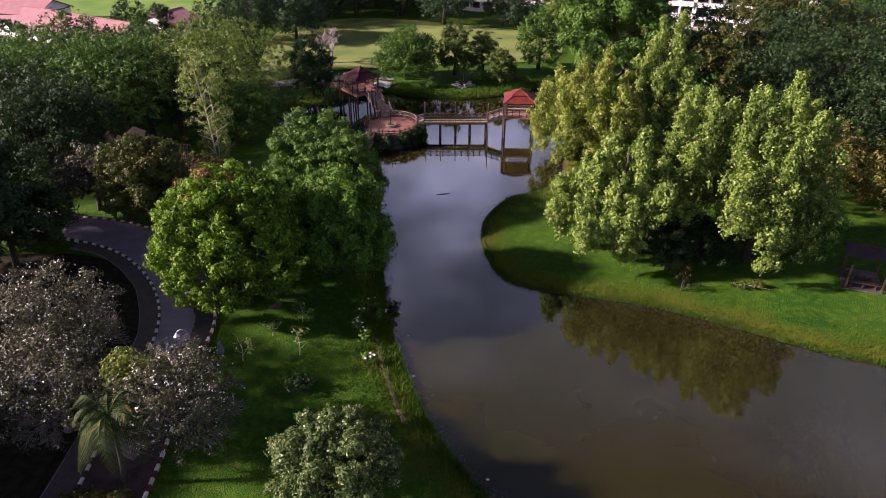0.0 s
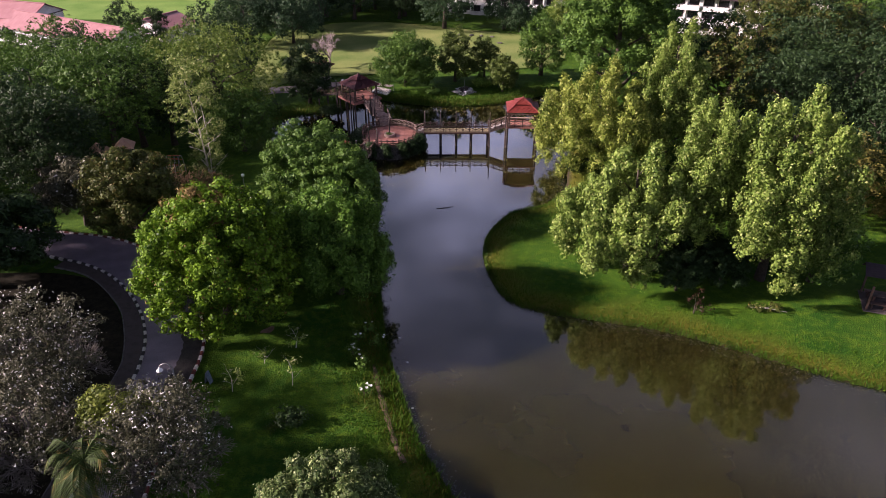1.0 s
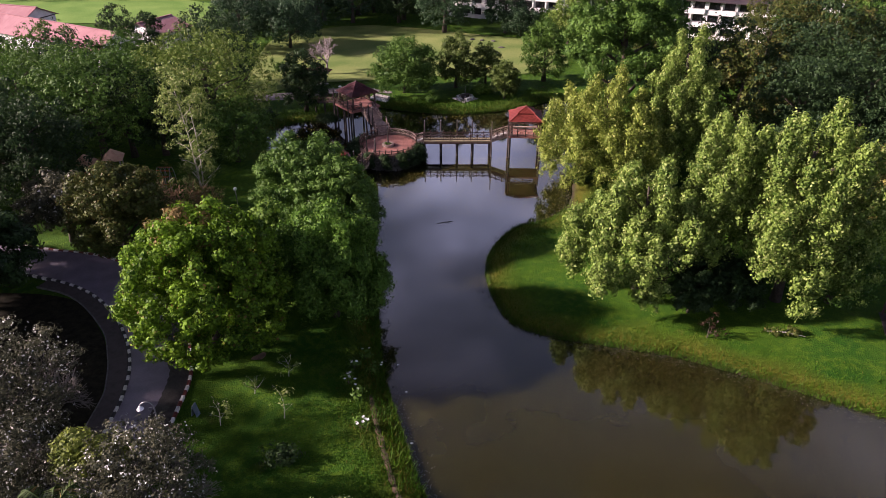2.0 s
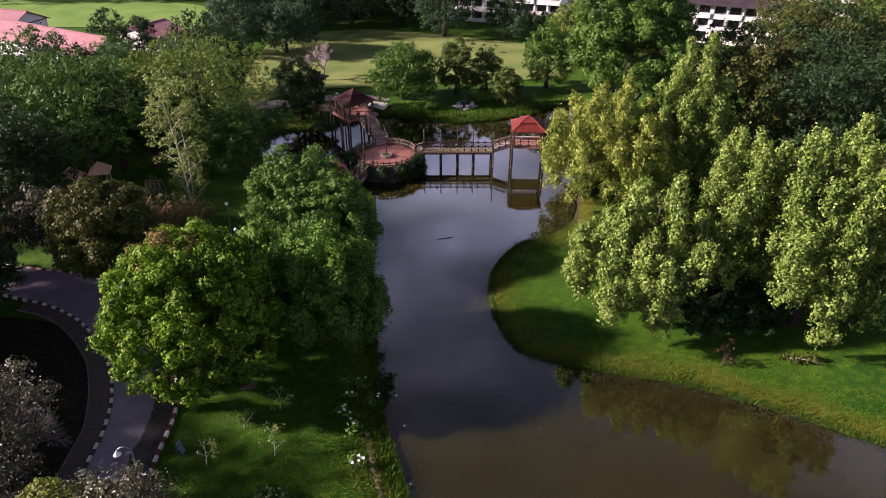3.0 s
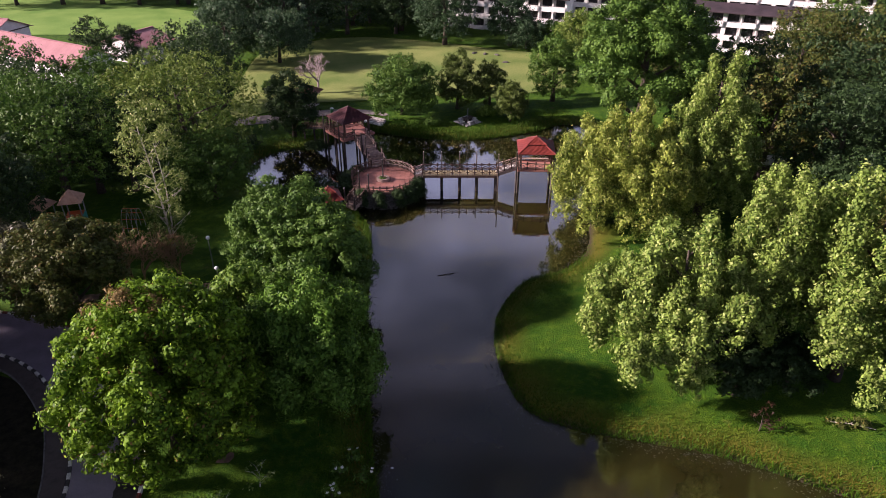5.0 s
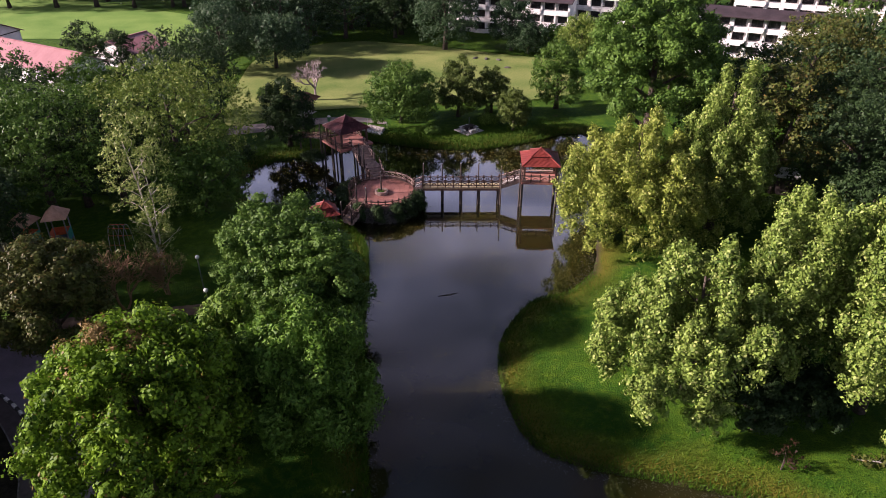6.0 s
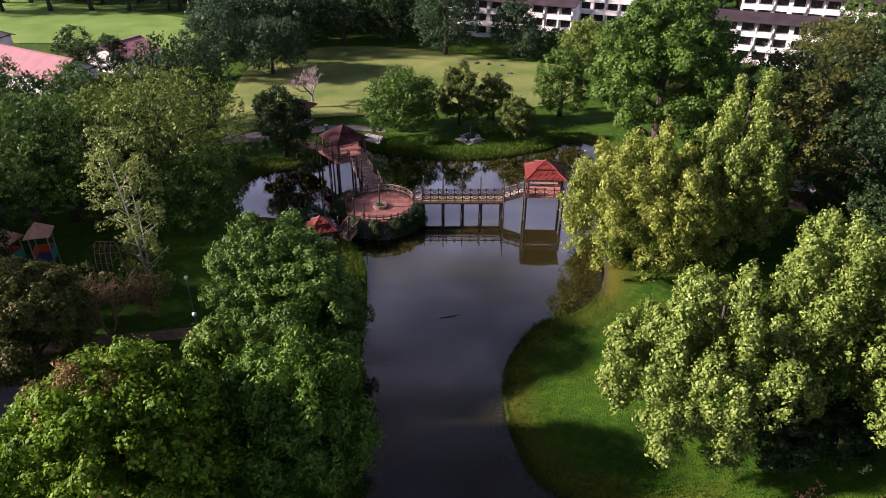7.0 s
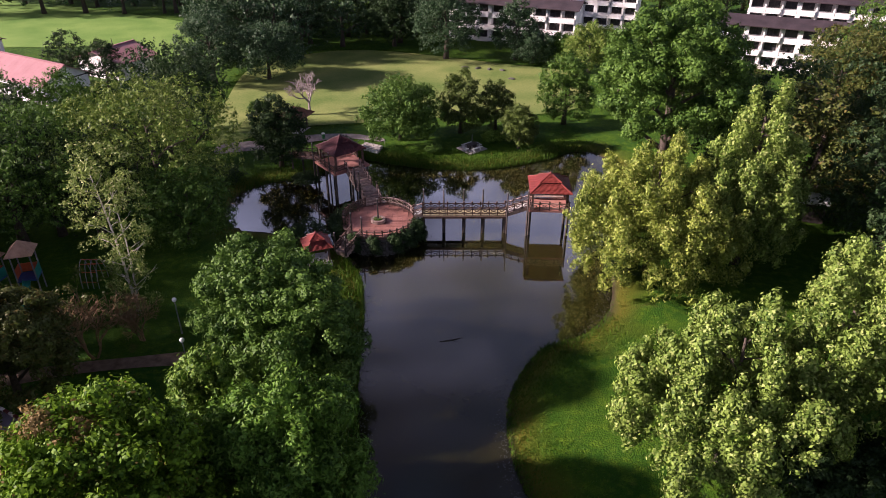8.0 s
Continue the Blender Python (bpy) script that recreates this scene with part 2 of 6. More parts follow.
F_PALM = foliage("palm_leaf", (0.010, 0.026, 0.005), (0.046, 0.074, 0.013), (0.14, 0.11, 0.03), gloss=0.7)
F_RED = foliage("red_shrub_leaf", (0.014, 0.008, 0.005), (0.036, 0.018, 0.010))
F_FEATHER = foliage("feathery_olive_leaf", (0.035, 0.075, 0.010), (0.155, 0.22, 0.038), (0.24, 0.29, 0.08))
F_LAWN = foliage("lawn_blade", (0.012, 0.050, 0.002), (0.052, 0.100, 0.006), (0.09, 0.085, 0.016), patch=0.4, tip_share=0.06, gloss=0.7)
F_GRASS = foliage("grass_blade", (0.014, 0.060, 0.002), (0.062, 0.120, 0.005), (0.11, 0.09, 0.014), patch=0.4, tip_share=0.06, gloss=0.6)
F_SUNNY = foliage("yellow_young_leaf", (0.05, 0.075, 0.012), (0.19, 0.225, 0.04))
F_RUST = foliage("rusty_green_leaf", (0.030, 0.024, 0.008), (0.10, 0.075, 0.022), (0.09, 0.16, 0.03), tip_share=0.25)
F_OLIVE_GREEN = foliage("olive_green_leaf", (0.026, 0.046, 0.009), (0.100, 0.140, 0.030))
F_OLIVE_WARM = foliage("warm_olive_leaf", (0.045, 0.048, 0.010), (0.165, 0.150, 0.036))
F_RUSTY = foliage("rusty_new_leaf", (0.09, 0.075, 0.02), (0.21, 0.14, 0.05))
F_FLOWER = foliage("white_flower", (0.55, 0.55, 0.52), (0.8, 0.8, 0.78))


# ---- mesh tools ----
def part(name, bm, material, parent=None, label="", smooth=False):
    """Links a bmesh as one mesh object under a thing or a part."""
    me = bpy.data.meshes.new(name)
    bm.to_mesh(me)
    bm.free()
    me.materials.append(material)
    if smooth:
        me.polygons.foreach_set("use_smooth", [True] * len(me.polygons))
    ob = new(name, me)
    if parent is not None:
        ob.parent = parent
    if label:
        ob["label"] = label
    return ob


def raw(name, verts, faces, material, parent=None, smooth=False):
    """A mesh straight from arrays; faces: an (n, k) array."""
    me = bpy.data.meshes.new(name)
    verts, faces = np.asarray(verts, np.float32), np.asarray(faces, np.int32)
    me.vertices.add(len(verts))
    me.vertices.foreach_set("co", verts.ravel())
    k = faces.shape[1]
    me.loops.add(faces.size)
    me.loops.foreach_set("vertex_index", faces.ravel())
    me.polygons.add(len(faces))
    me.polygons.foreach_set("loop_start", np.arange(len(faces), dtype=np.int32) * k)
    me.polygons.foreach_set("use_smooth", np.full(len(faces), smooth))
    me.update(calc_edges=True)
    me.materials.append(material)
    ob = new(name, me)
    if parent is not None:
        ob.parent = parent
    return ob


def thing(name, at, label, category, group="", turn=0.0):
    e = new(name)
    e.empty_display_size = 0.3
    e.matrix_basis = pose(*at, 0, 0, turn)
    return tagged(e, label, category, group)


def piece(name, mesh, parent, m):
    ob = new(name, mesh)
    ob.parent = parent
    ob.matrix_basis = m
    return ob


def mesh_of(name, bm, material):
    me = bpy.data.meshes.new(name)
    bm.to_mesh(me)
    bm.free()
    me.materials.append(material)
    return me


def add_box(bm, x0, x1, y0, y1, z0, z1, m=None, bevel=0.0):
    v = [bm.verts.new((x, y, z)) for z in (z0, z1) for x, y in ((x0, y0), (x1, y0), (x1, y1), (x0, y1))]
    f = [bm.faces.new([v[i] for i in q]) for q in ((3, 2, 1, 0), (4, 5, 6, 7), (0, 1, 5, 4), (1, 2, 6, 5), (2, 3, 7, 6), (3, 0, 4, 7))]
    if bevel:
        es = list({e for q in f for e in q.edges})
        r = bmesh.ops.bevel(bm, geom=es, offset=bevel, segments=1, affect="EDGES")
        v = list({x for q in r["faces"] for x in q.verts} | {x for x in v if x.is_valid})
    if m is not None:
        bmesh.ops.transform(bm, matrix=m, verts=[x for x in v if x.is_valid])
    return bm


def box(x0, x1, y0, y1, z0, z1, m=None, bevel=0.0):
    return add_box(bmesh.new(), x0, x1, y0, y1, z0, z1, m, bevel)


def add_tube(bm, pts, radii, n=7):
    """A tapered tube along points."""
    rings = []
    pts = [Vector(p) for p in pts]
    for i, p in enumerate(pts):
        d = (pts[min(i + 1, len(pts) - 1)] - pts[max(i - 1, 0)]).normalized()
        a = d.cross(Vector((0.31, 0.87, 0.17))).normalized()
        b = d.cross(a)
        rings.append([bm.verts.new(p + radii[i] * (math.cos(t) * a + math.sin(t) * b)) for t in [2 * math.pi * k / n for k in range(n)]])
    for r, s in zip(rings, rings[1:]):
        for k in range(n):
            bm.faces.new((r[k], s[k], s[(k + 1) % n], r[(k + 1) % n]))
    bm.faces.new(rings[-1][::-1])
    bm.faces.new(rings[0])
    return bm


def tube(pts, radii, n=7):
    return add_tube(bmesh.new(), pts, radii, n)


def beam(a, b, w, h=None):
    """A squared bar from a to b."""
    a, b = Vector(a), Vector(b)
    d = b - a
    m = Matrix.Translation(a) @ d.to_track_quat("X", "Z").to_matrix().to_4x4()
    h = h or w
    return box(0, d.length, -w / 2, w / 2, -h / 2, h / 2, m)


def smooth_line(pts, step=0.5, closed=False):
    """A Catmull-Rom curve through points of the plan, at even steps."""
    p = np.array(pts, float)
    n = len(p)
    out = []
    for i in range(n if closed else n - 1):
        a, b, c, d = (p[(i + k) % n] if closed else p[min(max(i + k, 0), n - 1)] for k in (-1, 0, 1, 2))
        for t in np.linspace(0, 1, 12, endpoint=False):
            out.append(0.5 * (2 * b + (c - a) * t + (2 * a - 5 * b + 4 * c - d) * t * t + (3 * b - a - 3 * c + d) * t ** 3))
    out.append(p[0] if closed else p[-1])
    out = np.array(out)
    s = np.r_[0, np.cumsum(np.hypot(*np.diff(out, axis=0).T))]
    u = np.arange(0, s[-1], step)
    return np.c_[np.interp(u, s, out[:, 0]), np.interp(u, s, out[:, 1])]


def offset_line(line, d):
    """The same curve, d metres to its right."""
    t = np.gradient(line, axis=0)
    t /= np.hypot(*t.T)[:, None]
    return line + d * np.c_[t[:, 1], -t[:, 0]]


# ---- ground, pond, road ----
SHORE = smooth_line([
    (26, -24), (17, 4), (9, 17.5), (2.7, 26.3), (0.5, 29.7), (-1.4, 33.6), (-2.8, 38.2), (-4.1, 42.9), (-4.9, 48.4), (-5.5, 54),
    (-6.2, 60), (-6.5, 67.1), (-7.2, 73.1), (-8.5, 76), (-10, 78.5), (-12.5, 80.3), (-16, 81.5), (-20, 82.5), (-22, 86), (-21.5, 90),
    (-19, 92.5), (-15, 93.8), (-12.5, 96), (-9.9, 98.7), (-5.8, 97.3), (-0.7, 96), (4.5, 96), (11.2, 98.4), (14.9, 101), (18, 100),
    (19, 95), (17, 88), (15, 80), (14, 74.5), (12.6, 69), (10, 65.7), (6.8, 64.3), (4.2, 60), (3.5, 56), (3.9, 52), (5.1, 48.8),
    (7.7, 47.1), (12.2, 45.9), (16.5, 44.7), (20.3, 42.9), (23.9, 41), (27.3, 39.1), (31.3, 37.5), (38, 34.5), (50, 30), (62, 27),
    (74, 0), (60, -24)], 0.7, True)


def shore_distance(xy):
    """Metres from the waterline: above nought on land, below it in the pond."""
    xy = np.asarray(xy, float)
    a, b = SHORE, np.roll(SHORE, -1, axis=0)
    best, inside = np.full(len(xy), 1e9), np.zeros(len(xy), bool)
    for p, q in zip(a, b):
        d = q - p
        t = np.clip(((xy - p) @ d) / (d @ d), 0, 1)
        best = np.minimum(best, np.hypot(*(xy - p - t[:, None] * d).T))
        if p[1] != q[1]:
            cross = (p[1] > xy[:, 1]) != (q[1] > xy[:, 1])
            inside ^= cross & (xy[:, 0] < (q[0] - p[0]) * (xy[:, 1] - p[1]) / (q[1] - p[1]) + p[0])
    return np.where(inside, -best, best)


def land_height(xy):
    xy = np.asarray(xy, float)
    d = shore_distance(xy)
    rough = 0.05 * np.sin(xy[:, 0] * 0.9 + np.sin(xy[:, 1] * 0.7)) * np.cos(xy[:, 1] * 1.1)
    return np.where(d > 0, 0.5 * (1 - np.exp(-np.abs(d) / 1.5)) + (rough - 0.05) * np.clip(d, 0, 1), -1.0 * (1 - np.exp(-np.abs(d) / 1.5)))


gx = np.unique(np.r_[np.linspace(-3000, -80, 12), np.arange(-80, 80.1, 0.75), np.linspace(80, 3000, 12)])
gy = np.unique(np.r_[np.linspace(-2500, -30, 10), np.arange(-30, 130.1, 0.75), np.linspace(130, 4000, 14)])
GX, GY = np.meshgrid(gx, gy)
flat = np.c_[GX.ravel(), GY.ravel()]
idx = np.arange(len(flat)).reshape(GX.shape)
quads = np.stack([idx[:-1, :-1], idx[:-1, 1:], idx[1:, 1:], idx[1:, :-1]], -1).reshape(-1, 4)
ground = raw("ground", np.c_[flat, land_height(flat)], quads, LAWN, smooth=True)
tagged(ground, "green mown lawn sloping gently to the pond's edge", "ground", kind="structure")

water = raw("water", [(-30, -24, 0), (78, -24, 0), (78, 104, 0), (-30, 104, 0)], [(0, 1, 2, 3)], WATER)
tagged(water, "still murky brown pond water mirroring trees and sky", "water", kind="structure")


def ribbon(name, left, right, z, thick, material, label, category):
    n = min(len(left), len(right))
    l, r = left[:n], right[:n]
    v = np.r_[np.c_[l, np.full(n, z)], np.c_[r, np.full(n, z)], np.c_[l, np.full(n, z - thick)], np.c_[r, np.full(n, z - thick)]]
    i = np.arange(n - 1)
    f = np.r_[np.c_[i, i + n, i + n + 1, i + 1], np.c_[i, i + 1, i + 1 + 2 * n, i + 2 * n], np.c_[i + n, i + 3 * n, i + 3 * n + 1, i + n + 1]]
    return tagged(raw(name, v, f, material), label, category, kind="structure")


def resample(line, n):
    s = np.r_[0, np.cumsum(np.hypot(*np.diff(line, axis=0).T))]
    u = np.linspace(0, s[-1], n)
    return np.c_[np.interp(u, s, line[:, 0]), np.interp(u, s, line[:, 1])]


IN_KERB = smooth_line([(-20.4, -20), (-20.4, 10), (-20.6, 25.9), (-20.8, 29.7), (-20.9, 34), (-21.1, 38.5), (-21.2, 40.1), (-21.8, 42.9),
                       (-23.2, 46), (-25.6, 49.4), (-28.9, 52.4), (-33, 54.3), (-40, 56), (-60, 58.5)], 0.5)
OUT_KERB = smooth_line([(-16.4, -20), (-16.5, 10), (-16.6, 25.9), (-16.8, 30.6), (-17.1, 36), (-17.2, 39.1), (-17.3, 41.8), (-18.1, 44.6),
                        (-20.2, 49.2), (-24, 54.3), (-28.6, 57.3), (-31.8, 58.5), (-34.5, 59), (-42, 60.5), (-60, 63)], 0.5)
WALK_EDGE = smooth_line([(-22.3, -20), (-22.3, 10), (-22.3, 26), (-22.4, 38.8), (-22.8, 41.5), (-23.9, 44.4), (-25.7, 47.6), (-29.7, 51.6), (-33.5, 53.2)], 0.5)
road = ribbon("road", resample(IN_KERB, 240), resample(OUT_KERB, 240), 0.52, 0.1, ASPHALT, "grey asphalt park road curving between striped kerbs", "road")
n_in = np.argmin(np.hypot(*(IN_KERB - np.array([-33.5, 54.4])).T))
walkway = ribbon("pavement", resample(WALK_EDGE, 200), resample(offset_line(IN_KERB[:n_in], -0.14), 200), 0.56, 0.12, PAVER, "dark paved footway beside the road kerb", "footway")
# darker strip beside the outer kerb, its inner side uneven
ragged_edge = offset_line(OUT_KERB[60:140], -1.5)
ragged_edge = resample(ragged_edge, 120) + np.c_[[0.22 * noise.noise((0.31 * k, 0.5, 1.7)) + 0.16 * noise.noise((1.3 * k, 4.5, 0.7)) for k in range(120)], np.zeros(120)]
dark_strip = ribbon("road_patch", ragged_edge, resample(offset_line(OUT_KERB[60:140], -0.12), 120), 0.525, 0.05, ASPHALT_DARK, "dark strip with an uneven side along the road edge", "road")


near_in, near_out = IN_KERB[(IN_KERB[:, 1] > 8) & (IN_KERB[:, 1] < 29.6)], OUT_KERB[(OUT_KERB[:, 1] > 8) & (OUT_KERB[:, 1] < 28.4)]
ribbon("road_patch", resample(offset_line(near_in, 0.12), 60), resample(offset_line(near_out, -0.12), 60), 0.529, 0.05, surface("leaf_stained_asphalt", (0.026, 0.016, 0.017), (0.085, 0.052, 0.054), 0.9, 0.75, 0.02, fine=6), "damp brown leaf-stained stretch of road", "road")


# ---- trees ----
def scatter(rng, n, clumps, leaf, droop=0.0, spread=0.6, long=1.7, lower=0.45, hang=0.0, spray=11, oval=False):
    """Corner points and faces of n leaves, in sprays on the outsides of clumps (rows of centre and three radii)."""
    c = np.asarray(clumps, float)
    w = (c[:, 3] * c[:, 4] + c[:, 3] * c[:, 5] + c[:, 4] * c[:, 5])
    m = max(1, n // spray)
    pick = rng.choice(len(c), m, p=w / w.sum())
    d = rng.normal(size=(m, 3))
    d /= np.linalg.norm(d, axis=1)[:, None]
    flip = (d[:, 2] < 0) & (rng.random(m) > lower)
    d[flip, 2] *= -1
    r = 1 + spread * (rng.random(m) - 0.7)
    mid = c[pick, :3] + d * c[pick, 3:] * r[:, None]
    mid[:, 2] -= hang * rng.random(m) ** 2
    own = rng.integers(0, m, n)
    off = rng.normal(size=(n, 3))
    at = mid[own] + off * leaf * np.array([0.95, 0.95, 0.8 + 0.35 * droop])
    nor = d[own] * 0.8 + off * 0.55 + rng.normal(size=(n, 3)) * 0.25
    nor[:, 2] += 0.1
    nor /= np.linalg.norm(nor, axis=1)[:, None]
    up = rng.normal(size=(n, 3))
    up[:, 2] -= droop
    u = up - (up * nor).sum(1)[:, None] * nor
    u /= np.linalg.norm(u, axis=1)[:, None] + 1e-6
    s = np.cross(nor, u)
    size = leaf * (0.55 + 0.8 * rng.random(n))[:, None]
    a, b = u * size * long / 2, s * size / 2
    bend = -nor * size * 0.16
    if oval:
        v = np.stack([at - a - bend, at - a * 0.1 - b, at + a + bend, at - a * 0.1 + b], 1).reshape(-1, 3)
        return v, np.arange(4 * n).reshape(-1, 4)
    v = np.stack([at - a * 0.8 + b * 0.9 - bend, at - a * 0.8 - b * 0.9 - bend, at + a + bend], 1).reshape(-1, 3)
    return v, np.arange(3 * n).reshape(-1, 3)


def dome_clumps(rng, n, r, h0, h1, size, top=0.75, ragged=0.15):
    """Clumps over a rounded crown of radius r between the heights h0 and h1."""
    out = []
    mid, half = h0 + (h1 - h0) * 0.42, (h1 - h0)
    for i in range(n):
        z = -0.6 + 1.6 * (i + 0.5) / n
        a = i * 2.39996 + rng.normal() * 0.3
        k = math.sqrt(max(0.0, 1 - (z if z > 0 else z * 1.2) ** 2))
        f = min(1.1, 1 + ragged * rng.normal())
        s = size * (0.7 + 0.6 * rng.random())
        rr = max(0.0, r * f - s * 0.7)
        out.append((rr * k * math.cos(a), rr * k * math.sin(a), mid + (half * 0.52 - s * 0.5) * z * (1 if z > 0 else 0.95) * f, s, s, s * top))
    for i in range(n // 3):
        a, q = rng.random() * 6.28, rng.random() ** 0.5 * r * 0.55
        out.append((q * math.cos(a), q * math.sin(a), h0 + (h1 - h0) * (0.25 + 0.5 * rng.random()), size, size, size * 0.8))
    return out


def willow_clumps(rng, n, r, h0, h1, size, lean=(0, 0), fall=0.62, keep=None):
    """Hanging, narrow clumps in upright plumes."""
    out = []
    for i in range(n):
        q = (i + 0.5) / n
        a = i * 2.39996
        rad = r * math.sqrt(q) * (0.9 + 0.2 * rng.random())
        top = h1 - (h1 - h0) * fall * (rad / r) ** 1.5 + rng.normal() * 0.5
        low = h0 + rng.random() * 1.6 + (0.0 if q > 0.5 else 1.5)
        k = max(4, int((top - low) / size * 6.5))
        for j in range(k):
            f = (j + rng.random()) / k
            z = top - f * (top - low)
            wide = size * (0.25 + 1.05 * min(1.0, f * 2.2)) * (1.0 if f < 0.8 else 0.75)
            b, q2 = rng.random() * 6.283, math.sqrt(rng.random()) * wide
            s = size * (0.22 + 0.30 * rng.random())
            if keep and not keep(rad * math.cos(a), rad * math.sin(a), z):
                continue
            out.append((rad * math.cos(a) + q2 * math.cos(b) + lean[0] * z, rad * math.sin(a) + q2 * math.sin(b) + lean[1] * z, z, s, s, s * 1.35))
    return out


def limbs(bm, rng, height, girth, reach, n=6, start=0.35, lean=(0.0, 0.0), wiggle=0.25, twigs=2):
    """A trunk with bent limbs and twigs."""
    k = 6
    pts = [(lean[0] * height * t + wiggle * math.sin(3 * t + 1) * t, lean[1] * height * t + wiggle * math.sin(2.3 * t) * t, height * t - 0.15 * (t == 0)) for t in np.linspace(0, 1, k)]
    add_tube(bm, pts, [girth * (1.25 if i == 0 else 1) * (1 - 0.75 * i / (k - 1)) for i in range(k)], 8)
    for i in range(n):
        t = start + (0.95 - start) * i / max(1, n - 1)
        j = min(int(t * (k - 1)), k - 2)
        f = t * (k - 1) - j
        p = Vector(pts[j]).lerp(Vector(pts[j + 1]), f)
        a = i * 2.4 + rng.random()
        ln = reach * (1.1 - 0.6 * t) * (0.7 + 0.5 * rng.random())
        q = p + Vector((math.cos(a) * ln * 0.55, math.sin(a) * ln * 0.55, ln * 0.40))
        e = p + Vector((math.cos(a + 0.25) * ln, math.sin(a + 0.25) * ln, ln * 0.62))
        g = girth * (1 - 0.7 * t) * 0.55
        add_tube(bm, [p, q, e], [g, g * 0.65, g * 0.2], 5)
        for _ in range(twigs):
            b = a + rng.normal() * 0.8
            o = q.lerp(e, rng.random() * 0.7)
            add_tube(bm, [o, o + Vector((math.cos(b) * ln * 0.35, math.sin(b) * ln * 0.35, ln * 0.28 * (0.4 + rng.random())))], [g * 0.4, g * 0.1], 4)
    return bm


def tree(name, at, label, clumps, n, leaf, leaf_mat, height, girth, reach, seed, bark=None, group="", category="tree", n_limbs=6, start=0.35, lean=(0, 0), **kw):
    rng = np.random.default_rng(seed)
    e = thing(name, at, label, category, group)
    part("trunk", limbs(bmesh.new(), rng, height, girth, reach, n_limbs, start, lean), bark or BARK, e, smooth=True)
    v, f = scatter(rng, n, clumps, leaf, **kw)
    raw("crown", v, f, leaf_mat, e)
    return e


def dome_tree(name, x, y, label, r, h0, h1, n, leaf, leaf_mat, seed, clumps=46, size=None, z=0.42, bark=None, girth=None, group="", top=0.75, ragged=0.13, category="tree", **kw):
    rng = np.random.default_rng(seed + 1000)
    c = dome_clumps(rng, clumps, r, h0, h1, size or r * 0.27, top, ragged)
    return tree(name, (x, y, z), label, c, n, leaf, leaf_mat, h0 + (h1 - h0) * 0.6, girth or 0.035 * h1, r * 0.75, seed, bark, group, category, **kw)


def willow(name, x, y, label, r, h0, h1, n, leaf, leaf_mat, seed, plumes=22, size=0.95, lean=(0, 0), fall=0.62, keep=None, group="tall weeping trees on the peninsula", **kw):
    rng = np.random.default_rng(seed + 2000)
    c = willow_clumps(rng, plumes, r, h0, h1, size, lean, fall, keep)
    return tree(name, (x, y, 0.42), label, c, n, leaf, leaf_mat, h1 * 0.8, 0.024 * h1, r * 0.7, seed, group=group, start=0.15, n_limbs=9, lean=lean, droop=1.2, long=1.6, lower=0.7, **kw)


# left bank
big = dome_tree("broadleaf_tree", -16.3, 45.4, "broad round yellow-green leafy tree with rusty new growth on top", 5.5, 0.2, 11.5, 118000, 0.142, F_YELLOW, 1, clumps=320, size=0.54, ragged=0.06, long=1.6, lower=0.8, spray=9, spread=0.6, oval=True)
rng = np.random.default_rng(1001)
v, f = scatter(rng, 1300, [(-0.7 + 1.3 * x, 0.2 + 0.9 * y, 10.95 - 0.32 * (x * x + y * y), 0.5, 0.5, 0.3) for x, y in rng.normal(size=(22, 2))], 0.12, lower=0.1)
raw("new_growth", v, f, F_RUSTY, big)["label"] = "rusty pink new leaves"
dome_tree("drooping_tree", -8.4, 49.4, "dense fresh green drooping tree leaning over the pond bank", 4.05, 0.3, 9.3, 88000, 0.132, F_FRESH, 2, clumps=100, size=0.70, ragged=0.2, top=1.1, droop=1.0, long=2.0, hang=0.9)
rng = np.random.default_rng(1003)
twin = dome_clumps(rng, 130, 4.5, 0.3, 9.8, 0.6) + [(x + 2.6, y - 3.0, *k) for x, y, *k in dome_clumps(rng, 120, 4.3, 0.2, 8.6, 0.6)]
tree("broadleaf_tree", (-12.4, 62.8, 0.42), "dense mid-green leafy tree beside the pond", twin, 98000, 0.152, F_MID, 6.4, 0.36, 4.2, 3)
dome_tree("young_tree", -14.3, 54.6, "slender light-green tree between two dense trees", 1.7, 1.0, 7.2, 14000, 0.15, F_BRIGHT, 4, clumps=26, size=0.65)
dome_tree("broadleaf_tree", -27.5, 57.5, "olive-brown rounded tree beyond the road bend", 3.9, 1.4, 9.2, 50000, 0.15, F_OLIVE, 5, clumps=110, size=0.6)
dome_tree("small_tree", -34.0, 60.8, "small grey-leaved tree beside the road", 3.3, 1.4, 7.0, 17000, 0.18, F_GREY, 6, clumps=24, size=0.7)
dome_tree("broadleaf_tree", -36.5, 50.0, "dark feathery tree in shade inside the road bend", 5.0, 2.0, 8.2, 30000, 0.22, F_DARK, 7, clumps=50, size=1.0, top=0.4)
dome_tree("broadleaf_tree", -5.9, 26.0, "pale-tipped leafy tree on the lawn near the water", 3.3, 0.2, 5.7, 66000, 0.105, F_LAWN_TREE, 11, clumps=110, size=0.5)
